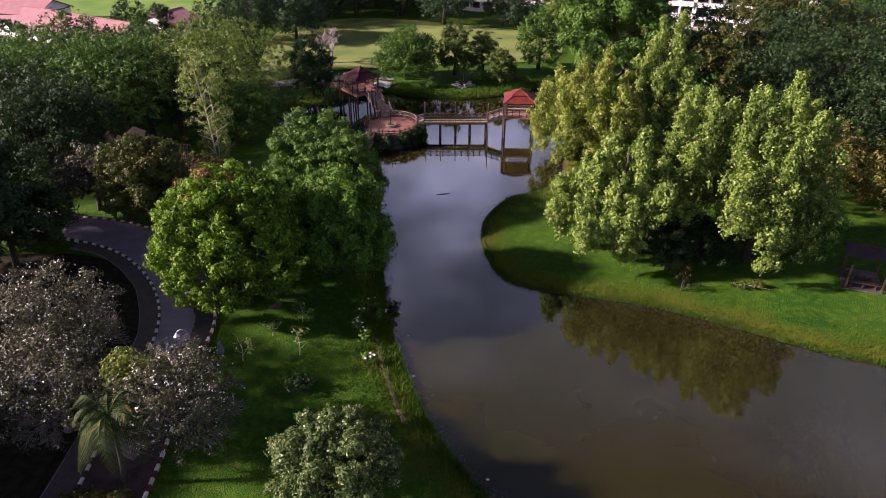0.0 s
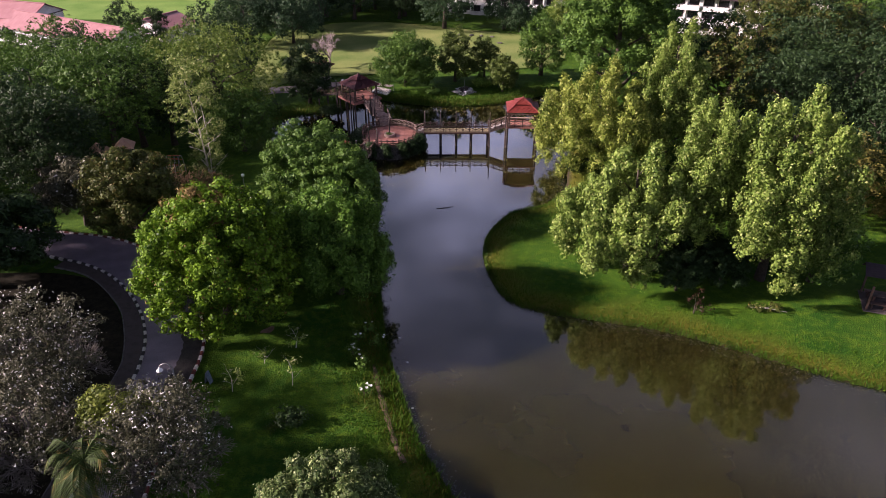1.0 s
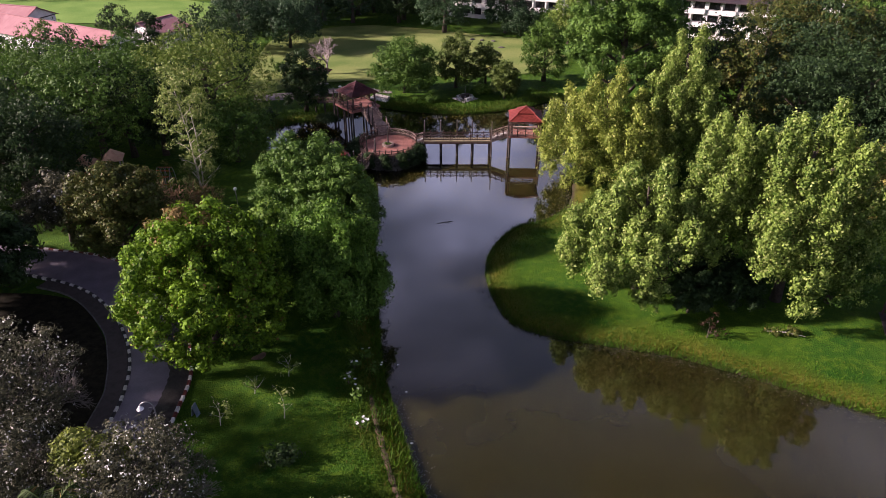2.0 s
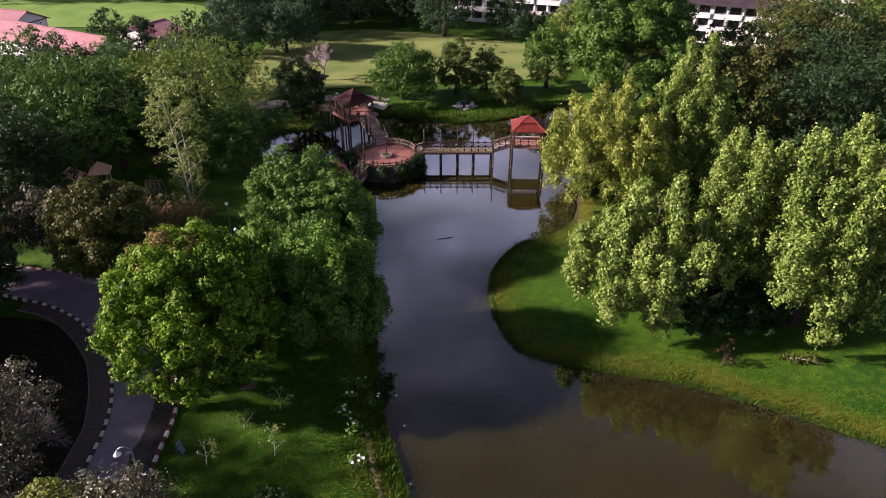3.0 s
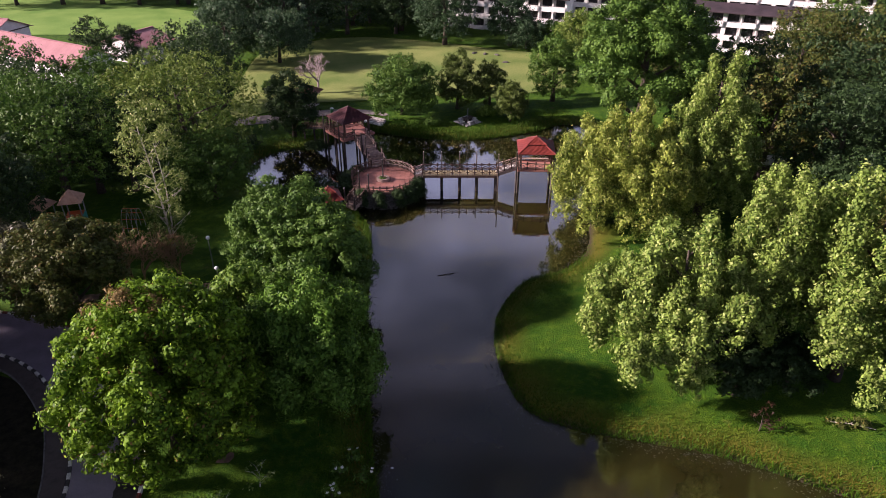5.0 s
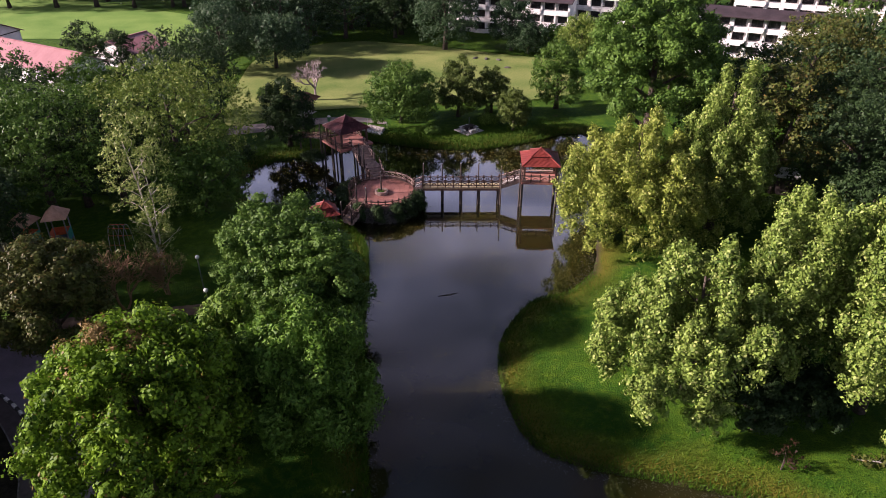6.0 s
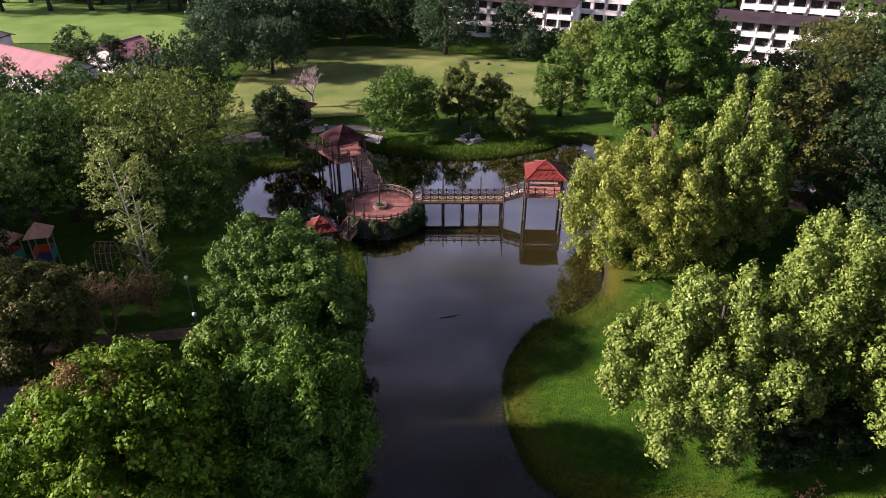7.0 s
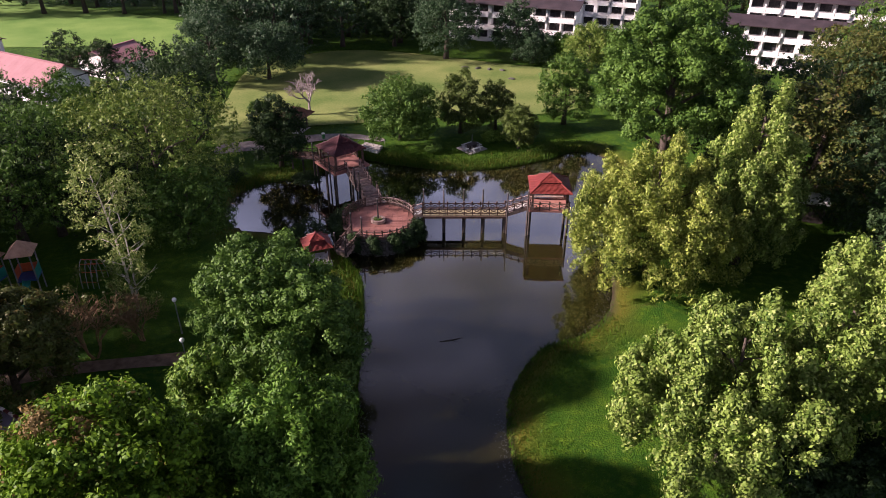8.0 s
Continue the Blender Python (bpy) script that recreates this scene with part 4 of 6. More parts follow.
for a, w, seed in ((-20, 0.9, 1), (-42, 0.9, 2), (-8, 0.7, 3), (-62, 0.6, 8), (-92, 0.5, 9), (-120, 0.55, 10), (178, 1.3, 4), (158, 1.3, 5), (196, 1.2, 6), (138, 1.1, 7)):
    shrub(PX + (PR + 0.35) * math.cos(radians(a)), PY + (PR + 0.35) * math.sin(radians(a)), 0.25, "dark creeper trailing over the island's rock wall",
          [(0, 0, 0.9, w * 0.8, w * 0.8, 0.7), (0.2, -0.1, 0.3, w * 0.8, w * 0.7, 0.5), (-0.3, 0.1, 1.3, w * 0.6, w * 0.6, 0.35)], 1800, 0.12, F_DARK, 300 + seed, "creepers on the island")

# stairs from the plaza to the upper pavilion
UP = 3.05
stair = thing("staircase", (0, 0, 0), "two flights of pale steps with timber-look railings above the pond", "stairs")
A, B, C, D = Vector((-7.15, 84.3, PZ)), Vector((-7.75, 85.9, 2.35)), Vector((-8.3, 86.9, 2.35)), Vector((-9.75, 90.0, UP))
side = lambda p, q: Vector((-(q - p).y, (q - p).x, 0)).normalized()
for p, q, n in ((A, B, 5), (C, D, 8)):
    s = side(p, q)
    turn = math.degrees(math.atan2((q - p).y, (q - p).x))
    run = Vector(((q - p).x, (q - p).y, 0)).length / n
    for i in range(n):
        o = p.lerp(q, i / n)
        z = p.z + (q.z - p.z) * (i + 1) / n
        part("step", box(0, run + 0.04, -0.75, 0.75, -0.15, 0, pose(o.x, o.y, z, 0, 0, turn), bevel=0.012), RAIL_PALE, stair)
    for k in (-0.8, 0.8):
        part("stringer", beam(p + s * k - Vector((0, 0, 0.1)), q + s * k - Vector((0, 0, 0.1)), 0.14, 0.3), RAIL_PALE, stair)
        railing(stair, [p + s * k, q + s * k], 0.72, gap=0.7, rail_mat=RAIL_PALE)
landing_turn = math.degrees(math.atan2((C - B).y, (C - B).x))
part("landing", box(-0.1, (C - B).length + 0.1, -0.85, 0.85, -0.18, 0, pose(B.x, B.y, B.z, 0, 0, landing_turn), bevel=0.012), RAIL_PALE, stair)
for p in (B, C):
    s = side(B, C)
    for k in (-0.75, 0.75):
        pile(stair, p.x + s.x * k, p.y + s.y * k, p.z - 0.18, 0.1)
    lamp_pole(stair, tuple(p + s * 0.95 - Vector((0, 0, 0.2))), 2.4)

UX, UY = -11.0, 91.2
pav_up = thing("pavilion", (UX, UY, 0), "open pavilion with a maroon tiled hipped roof on a raised deck", "pavilion", turn=38)
part("floor", box(-2.1, 2.1, -2.1, 2.1, UP - 0.25, UP, bevel=0.02), PLAZA, pav_up)
for x in (-1.9, 0, 1.9):
    for y in (-1.9, 0, 1.9):
        if x or y:
            pile(pav_up, x, y, UP - 0.25, 0.11)
for x in (-1.6, 1.6):
    for y in (-1.6, 1.6):
        part("column", box(x - 0.09, x + 0.09, y - 0.09, y + 0.09, UP, 4.9), RAIL, pav_up)
railing(pav_up, [(-0.6, -2.0, UP), (-2.0, -2.0, UP), (-2.0, 2.0, UP), (2.0, 2.0, UP), (2.0, 0.2, UP)], 0.72)
hip_roof(pav_up, 1.92, 4.75, 6.0, ROOF_MAROON, tier=0.62, lift=0.05)
lamp_pole(pav_up, (-2.15, -1.2, 0), 5.0)
lamp_pole(pav_up, (-2.15, 2.15, 0), 5.0)

jetty = thing("walkway", (0, 0, 0), "dark raised timber walkway from the upper pavilion to the shore", "walkway")
a, b = Vector((-13.2, 92.6, UP)), Vector((-18.2, 97.6, 1.2))
for i in range(22):
    o = a.lerp(b, i / 22)
    part("plank", box(0, 0.29, -0.8, 0.8, -0.08, 0, pose(*o, 0, 0, 135)), PILE, jetty)
s = side(a, b)
for k in (-0.8, 0.8):
    railing(jetty, [a + s * k, b + s * k], 0.72, gap=1.0)
for t in (0.1, 0.4, 0.7):
    for k in (-0.7, 0.7):
        o = a.lerp(b, t) + s * k
        pile(jetty, o.x, o.y, o.z - 0.1, 0.1)

# lower pavilion by the left shore with steps to the plaza
pav_low = thing("pavilion", (-11.35, 75.9, 0.42), "small open shelter with an orange-red tiled hipped roof by the shore", "pavilion", turn=20)
part("floor", box(-1.05, 1.05, -1.05, 1.05, -0.3, 0.12), CONCRETE, pav_low)
for x in (-0.85, 0.85):
    for y in (-0.85, 0.85):
        part("column", box(x - 0.08, x + 0.08, y - 0.08, y + 0.08, 0.1, 1.75), RAIL, pav_low)
hip_roof(pav_low, 1.2, 1.7, 2.75, ROOF_RED)
low_steps = thing("steps", (0, 0, 0), "short flight of pale steps up to the plaza", "stairs")
p, q = Vector((-9.5, 76.9, 0.55)), Vector((-8.2, 78.6, PZ))
s, turn = side(p, q), math.degrees(math.atan2(1.7, 1.3))
for i in range(6):
    o = p.lerp(q, i / 6)
    part("step", box(0, 0.38, -0.6, 0.6, -0.5, 0, pose(o.x, o.y, 0.55 + 1.05 * (i + 1) / 6, 0, 0, turn), bevel=0.012), RAIL_PALE, low_steps)
for k in (-0.65, 0.65):
    railing(low_steps, [p + s * k, q + s * k], 0.72, gap=0.7)
    for o in (p + s * k, q + s * k):
        lamp_pole(low_steps, tuple(o), 1.8)
    pile(low_steps, (q + s * k).x, (q + s * k).y, PZ - 0.3, 0.1)


# ---- kerbs, road lamps, park furniture ----
def kerb(name, line, label, second):
    e = tagged(new(name), label, "kerb", kind="structure")
    white = mesh_of("kerb_block", box(-0.245, 0.245, -0.10, 0.10, 0.40, 0.64, bevel=0.02), KERB_WHITE)
    dark = mesh_of("kerb_block", box(-0.245, 0.245, -0.10, 0.10, 0.40, 0.635, bevel=0.02), second)
    d = np.gradient(line, axis=0)
    for i in range(len(line)):
        if 18 < line[i][1] and line[i][0] > -44:
            piece("kerb_block", (white, dark)[i % 2], e, pose(line[i][0], line[i][1], 0, 0, 0, math.degrees(math.atan2(d[i][1], d[i][0]))))
    return e


kerb("inner_kerb", IN_KERB, "road kerb painted in white and dark blocks", KERB_BLACK)
kerb("outer_kerb", OUT_KERB, "road kerb painted in white and dull red blocks", KERB_DARK)
edge = ribbon("footway_edging", resample(offset_line(WALK_EDGE, -0.08), 200), resample(offset_line(WALK_EDGE, 0.0), 200), 0.61, 0.25, EDGING, "narrow concrete edging beside a footway", "edging")


def street_lamp(x, y, height, turn, label):
    e = thing("street_lamp", (x, y, 0.45), label, "street lamp", "park road lamps", turn)
    part("pole", tube([(0, 0, 0), (0, 0, 0.5), (0, 0, height - 1.2), (0, 0, height - 0.6)], [0.09, 0.06, 0.05, 0.045], 8), METAL, e)
    arm = [(-0.36 * (1 - math.cos(t)), 0, height - 0.6 + 0.42 * math.sin(t)) for t in np.linspace(0, 2.75, 10)]
    part("arm", tube(arm, [0.032] * 10, 6), METAL, e)
    scroll = [(-0.16 + 0.14 * math.cos(t), 0, height - 0.72 + 0.14 * math.sin(t)) for t in np.linspace(0.2, 4.6, 9)]
    part("scroll", tube(scroll, [0.018] * 9, 5), METAL, e)
    ex, _, ez = arm[-1]
    bm = bmesh.new()
    for r0, r1, z0, z1 in ((0.05, 0.07, 0.02, -0.05), (0.07, 0.19, -0.05, -0.2)):
        bmesh.ops.create_cone(bm, cap_ends=True, segments=12, radius1=r1, radius2=r0, depth=z0 - z1, matrix=Matrix.Translation((ex, 0, ez + (z0 + z1) / 2)))
    part("shade", bm, LAMP_WHITE, e, "white bell-shaped lamp shade")
    bm = bmesh.new()
    bmesh.ops.create_icosphere(bm, subdivisions=2, radius=0.11, matrix=Matrix.Translation((ex, 0, ez - 0.22)))
    part("bulb", bm, LAMP_WHITE, e)
    return e


street_lamp(-15.4, 33.2, 6.4, 8, "grey lamp post with a curled arm and white shade")


def globe_lamp(x, y, height):
    e = thing("park_lamp", (x, y, 0.45), "slim grey park lamp with a white globe", "park lamp", "globe lamps")
    part("pole", tube([(0, 0, 0), (0, 0, 0.4), (0, 0, height)], [0.08, 0.05, 0.04], 7), METAL, e)
    bm = bmesh.new()
    bmesh.ops.create_icosphere(bm, subdivisions=2, radius=0.17, matrix=Matrix.Translation((0, 0, height + 0.13)))
    part("globe", bm, LAMP_WHITE, e)
    return e


globe_lamp(-19.9, 65.5, 2.9)
globe_lamp(-18.0, 61.2, 2.6)

# trodden path beyond the first trees, bare earth
def patch(name, pts, z, label, mat, category="path"):
    line = smooth_line(pts, 0.4, True)
    bm = bmesh.new()
    bm.faces.new([bm.verts.new((x, y, z)) for x, y in line])
    bmesh.ops.triangulate(bm, faces=bm.faces[:])
    return tagged(part(name, bm, mat), label, category, kind="structure")


patch("earth_path", [(-31, 59.4), (-26, 60.8), (-22, 61.5), (-17.2, 62.1), (-17.4, 63.4), (-22.4, 62.7), (-26.5, 62.0), (-31, 60.8)], 0.51, "brown trodden earth path across the lawn", DRY)
patch("earth_path", [(-27, 99.6), (-24, 100.3), (-20, 101.2), (-16, 103.4), (-12, 104.4), (-8, 103.4), (-8, 104.6), (-12, 106), (-17, 105.6), (-22, 104), (-27, 102.5)], 0.52, "lavender-grey paved path behind the pond", PATH_GREY)
patch("earth_path", [(-13.7, 44.0), (-12.9, 44.0), (-12.7, 44.5), (-12.9, 44.9), (-13.2, 44.6), (-13.6, 44.3)], 0.51, "small patch of bare earth under a tree", DRY)

# the patch's colour deepens the shade on the ground inside the bend
patch("shaded_soil", [(-22.42, 17), (-22.42, 30), (-22.52, 38.8), (-22.92, 41.5), (-24.0, 44.4), (-25.85, 47.5), (-29.8, 51.4), (-37, 52.2), (-46, 50), (-46, 34), (-46, 17)], 0.515, "bare leaf-littered soil inside the road bend, darkened to carry tree shade", SHADE_DARK_SOIL)


def track(line, width, label):
    """A trodden strip laid on the lawn, with an uneven edge."""
    q = np.random.default_rng(len(line))
    line = smooth_line(line, 0.3)
    wide = width * (0.7 + 0.6 * q.random(len(line)))[:, None] / 2
    a, b = offset_line(line, -1) - line, offset_line(line, 1) - line
    rows = [line + a * wide, line, line + b * wide]
    v = np.concatenate([np.c_[r, land_height(r) + (0.03 if k == 1 else 0.012)] for k, r in enumerate(rows)])
    n = len(line)
    i = np.arange(n - 1)
    f = np.r_[np.c_[i, i + n, i + n + 1, i + 1], np.c_[i + n, i + 2 * n, i + 2 * n + 1, i + n + 1]]
    return tagged(raw("dirt_track", v, f, DRY), label, "path", kind="structure")


track([(-4.9, 40.6), (-4.4, 38.2), (-3.9, 36.4), (-3.45, 34.8), (-3.0, 33.3), (-2.3, 31.6)], 0.34, "narrow brown trodden track along the bank")

board = thing("folding_board", (-15.9, 38.6, 0.42), "small blue-grey folding board standing on the lawn", "sign", turn=75)
BOARD_BLUE = surface("faded_blue_board", (0.06, 0.085, 0.11), (0.14, 0.18, 0.22), 3, 0.6, 0.003)
for k in (-1, 1):
    part("panel", box(-0.2, 0.2, -0.025, 0.025, 0, 0.95, Matrix.Translation((0, 0.2 * k, 0)) @ pose(0, 0, 0, 12 * k), bevel=0.01), BOARD_BLUE, board)
part("hinge", tube([(-0.18, 0, 0.93), (0.18, 0, 0.93)], [0.03, 0.03], 6), METAL, board)


def picnic_table(x, y, turn, label, mat=None):
    mat = mat or CONCRETE_WHITE
    e = thing("picnic_table", (x, y, 0.42), label, "picnic table", "picnic tables", turn)
    e.scale = (1.0, 1.0, 0.75)
    part("base_slab", box(-1.35, 1.35, -1.35, 1.35, -0.1, 0.10, bevel=0.03), CONCRETE, e)
    part("table_top", box(-0.75, 0.75, -0.42, 0.42, 0.78, 0.86, bevel=0.02), PAVER, e, "dark table top")
    for k in (-0.45, 0.45):
        part("table_leg", box(k - 0.09, k + 0.09, -0.25, 0.25, 0.1, 0.78), PAVER, e)
    for k in (-0.9, 0.9):
        part("bench_seat", box(-0.8, 0.8, k - 0.16, k + 0.16, 0.48, 0.55, bevel=0.015), mat, e)
        for j in (-0.5, 0.5):
            part("bench_leg", box(j - 0.07, j + 0.07, k - 0.12, k + 0.12, 0.1, 0.48), mat, e)
    for k in (-1.05, 1.05):
        part("end_seat", box(k - 0.15, k + 0.15, -0.5, 0.5, 0.48, 0.55, bevel=0.015), mat, e)
        part("seat_leg", box(k - 0.08, k + 0.08, -0.2, 0.2, 0.1, 0.48), mat, e)
    return e


table = picnic_table(3.05, 101.3, 40, "white concrete picnic table with benches on a slab")
part("parasol_pole", tube([(0, 0, 0.1), (0, 0, 2.4)], [0.04, 0.04], 6), METAL, table)

shelter = thing("shelter", (34.6, 47.7, 0.42), "dark roofed picnic shelter on a slab in tree shade", "shelter", turn=-20)
part("slab", box(-1.5, 1.5, -1.5, 1.5, -0.1, 0.1, bevel=0.02), PAVER, shelter)
for x in (-1.3, 1.3):
    for y in (-1.3, 1.3):
        part("post", box(x - 0.07, x + 0.07, y - 0.07, y + 0.07, 0.1, 2.2), RAIL, shelter)
for k in (-0.9, 0.9):
    part("bench", box(-1.2, 1.2, k - 0.2, k + 0.2, 0.5, 0.58), RAIL, shelter)
    for j in (-0.9, 0, 0.9):
        part("bench_leg", box(j - 0.06, j + 0.06, k - 0.15, k + 0.15, 0.1, 0.5), RAIL, shelter)
part("table_top", box(-1.0, 1.0, -0.35, 0.35, 0.8, 0.87), PILE, shelter)
for j in (-0.7, 0.7):
    part("table_leg", box(j - 0.07, j + 0.07, -0.25, 0.25, 0.1, 0.8), RAIL, shelter)
part("roof_slope", tiled_slope((-1.7, 0.2, 2.2), (1.7, 0.2, 2.2), (1.7, 1.2, 2.9), (-1.7, 1.2, 2.9), 6), ROOF_DARK, shelter)
part("roof_slope", tiled_slope((1.7, 2.0, 2.2), (-1.7, 2.0, 2.2), (-1.7, 1.2, 2.9), (1.7, 1.2, 2.9), 6), ROOF_DARK, shelter)

dock = thing("dock_steps", (-9.0, 101.4, 0.4), "white-edged low steps on the far bank", "steps", turn=-30)
for i in range(3):
    part("step", box(-1.5 + 0.15 * i, 1.5 - 0.15 * i, 0.5 * i - 0.8, 0.5 * i - 0.25, -0.1, 0.12 + 0.12 * i, bevel=0.015), CONCRETE_WHITE if i == 0 else CONCRETE, dock)
for x in (-1.5, 1.5):
    part("handrail", tube([(x, -0.8, 0.1), (x, -0.8, 0.8), (x, 0.8, 1.1), (x, 0.8, 0.2)], [0.03] * 4, 6), METAL, dock)

hut = thing("hut", (-19.0, 107.6, 0.42), "small orange-brown tiled garden hut on the lawn", "hut", turn=-20)
for x in (-1.0, 1.0):
    for y in (-1.0, 1.0):
        part("post", box(x - 0.07, x + 0.07, y - 0.07, y + 0.07, 0, 2.0), RAIL, hut)
part("floor", box(-1.3, 1.3, -1.3, 1.3, -0.1, 0.08), CONCRETE, hut)
hip_roof(hut, 1.8, 2.0, 3.0, ROOF_BROWN)

kiosk = thing("kiosk", (35.0, 83.6, 0.42), "small shed with a pale flat sheet roof among trees", "shed", turn=-18)
part("wall", box(-1.2, 1.2, -0.9, 0.9, 0, 2.2), PILE, kiosk)
part("roof", box(-1.4, 1.4, -1.1, 1.1, 2.2, 2.3, pose(0, 0, 0, 6, 0, 0)), CONCRETE_WHITE, kiosk)


for k, (x, y) in enumerate(((3.2, 135.2), (5.3, 134.6), (7.1, 134.1), (9.1, 133.5), (10.2, 128.9))):
    q = np.random.default_rng(700 + k)
    bm = bmesh.new()
    bmesh.ops.create_icosphere(bm, subdivisions=2, radius=0.42, matrix=Matrix.Diagonal((1.35, 0.8, 0.5, 1)))
    for w in bm.verts:
        w.co *= 0.85 + 0.3 * q.random()
    boulder = thing("boulder", (x, y, 0.55), "low dark boulder on the mown field", "boulder", "boulders on the field", 40 * k)
    part("stone", bm, ROCK, boulder)

bin_post = thing("litter_bin", (-14.9, 103.4, 0.5), "small white-topped green litter bin on a post", "litter bin")
part("post", tube([(0, 0, 0), (0, 0, 0.5)], [0.04, 0.04], 6), METAL, bin_post)
part("drum", tube([(0, 0, 0.4), (0, 0, 0.45), (0, 0, 1.0)], [0.16, 0.2, 0.22], 10), surface("green_bin_paint", (0.03, 0.12, 0.05), (0.06, 0.2, 0.09), 4, 0.5, 0), bin_post)
part("lid", tube([(0, 0, 1.0), (0, 0, 1.08), (0, 0, 1.16)], [0.25, 0.22, 0.08], 10), CONCRETE_WHITE, bin_post)


# ---- playground ----
CANVAS = surface("tan_canopy_sheet", (0.30, 0.17, 0.11), (0.50, 0.31, 0.22), 2, 0.7, 0.005)
PLAY_RED = surface("orange_red_play_plastic", (0.35, 0.06, 0.02), (0.55, 0.12, 0.04), 3, 0.4, 0)
PLAY_GREEN = surface("green_play_plastic", (0.01, 0.16, 0.12), (0.03, 0.28, 0.22), 3, 0.4, 0)
PLAY_BLUE = surface("blue_play_plastic", (0.02, 0.05, 0.18), (0.04, 0.09, 0.30), 3, 0.4, 0)


def play_tower(x, y, turn, h, label):
    e = thing("play_tower", (x, y, 0.42), label, "playground tower", "playground towers", turn)
    for px in (-0.7, 0.7):
        for py in (-0.7, 0.7):
            part("post", tube([(px, py, 0), (px, py, h - 1.0)], [0.06, 0.06], 7), METAL, e)
    part("deck", box(-0.75, 0.75, -0.75, 0.75, 1.5, 1.6), PLAY_BLUE, e)
    for k, m in ((-0.74, PLAY_RED), (0.74, PLAY_GREEN)):
        part("panel", box(k - 0.03, k + 0.03, -0.65, 0.65, 1.65, 2.45), m, e)
    part("panel", box(-0.65, 0.65, 0.71, 0.77, 1.65, 2.4), PLAY_RED, e)
    for k in range(4):
        bm = bmesh.new()
        c = [Vector((1.0 * (-1, 1, 1, -1)[j % 4], 1.0 * (-1, -1, 1, 1)[j % 4], h - 1.0)) for j in (k, k + 1)]
        t = Vector((0, 0, h))
        lo = [bm.verts.new(p) for p in (*c, t)]
        hi = [bm.verts.new(p - Vector((0, 0, 0.05))) for p in (*c, t)]
        bm.faces.new(lo)
        bm.faces.new(hi[::-1])
        for i in range(3):
            bm.faces.new((lo[i], hi[i], hi[(i + 1) % 3], lo[(i + 1) % 3]))
        part("canopy", bm, CANVAS, e)
    chute = bmesh.new()
    n = 10
    for i in range(n):
        z0, z1 = 1.6 * (1 - i / n), 1.6 * (1 - (i + 1) / n)
        y0, y1 = -0.75 - 2.4 * i / n, -0.75 - 2.4 * (i + 1) / n
        v = [chute.verts.new(p) for p in ((-0.3, y0, z0 + 0.2), (-0.25, y0, z0), (0.25, y0, z0), (0.3, y0, z0 + 0.2), (-0.3, y1, z1 + 0.2), (-0.25, y1, z1), (0.25, y1, z1), (0.3, y1, z1 + 0.2))]
        for a in range(3):
            chute.faces.new((v[a], v[a + 1], v[a + 5], v[a + 4]))
    part("slide", chute, PLAY_GREEN, e)
    return e


play_tower(-33.6, 71.0, 15, 4.9, "play tower with a tan pyramid canopy")
play_tower(-36.3, 70.6, -10, 4.5, "play tower with a reddish tan canopy")
climber = thing("climbing_arch", (-29.9, 72.3, 0.42), "pale metal climbing arches beside play towers", "climbing frame")
for i in range(4):
    part("arch", tube([(0.45 * i, -0.9 * math.cos(t), 2.3 * math.sin(t)) for t in np.linspace(0, math.pi, 11)], [0.035] * 11, 6), METAL, climber)
for t in np.linspace(0.3, 2.84, 7):
    part("rung", beam((0, -0.9 * math.cos(t), 2.3 * math.sin(t)), (1.35, -0.9 * math.cos(t), 2.3 * math.sin(t)), 0.04), PLAY_RED, climber)


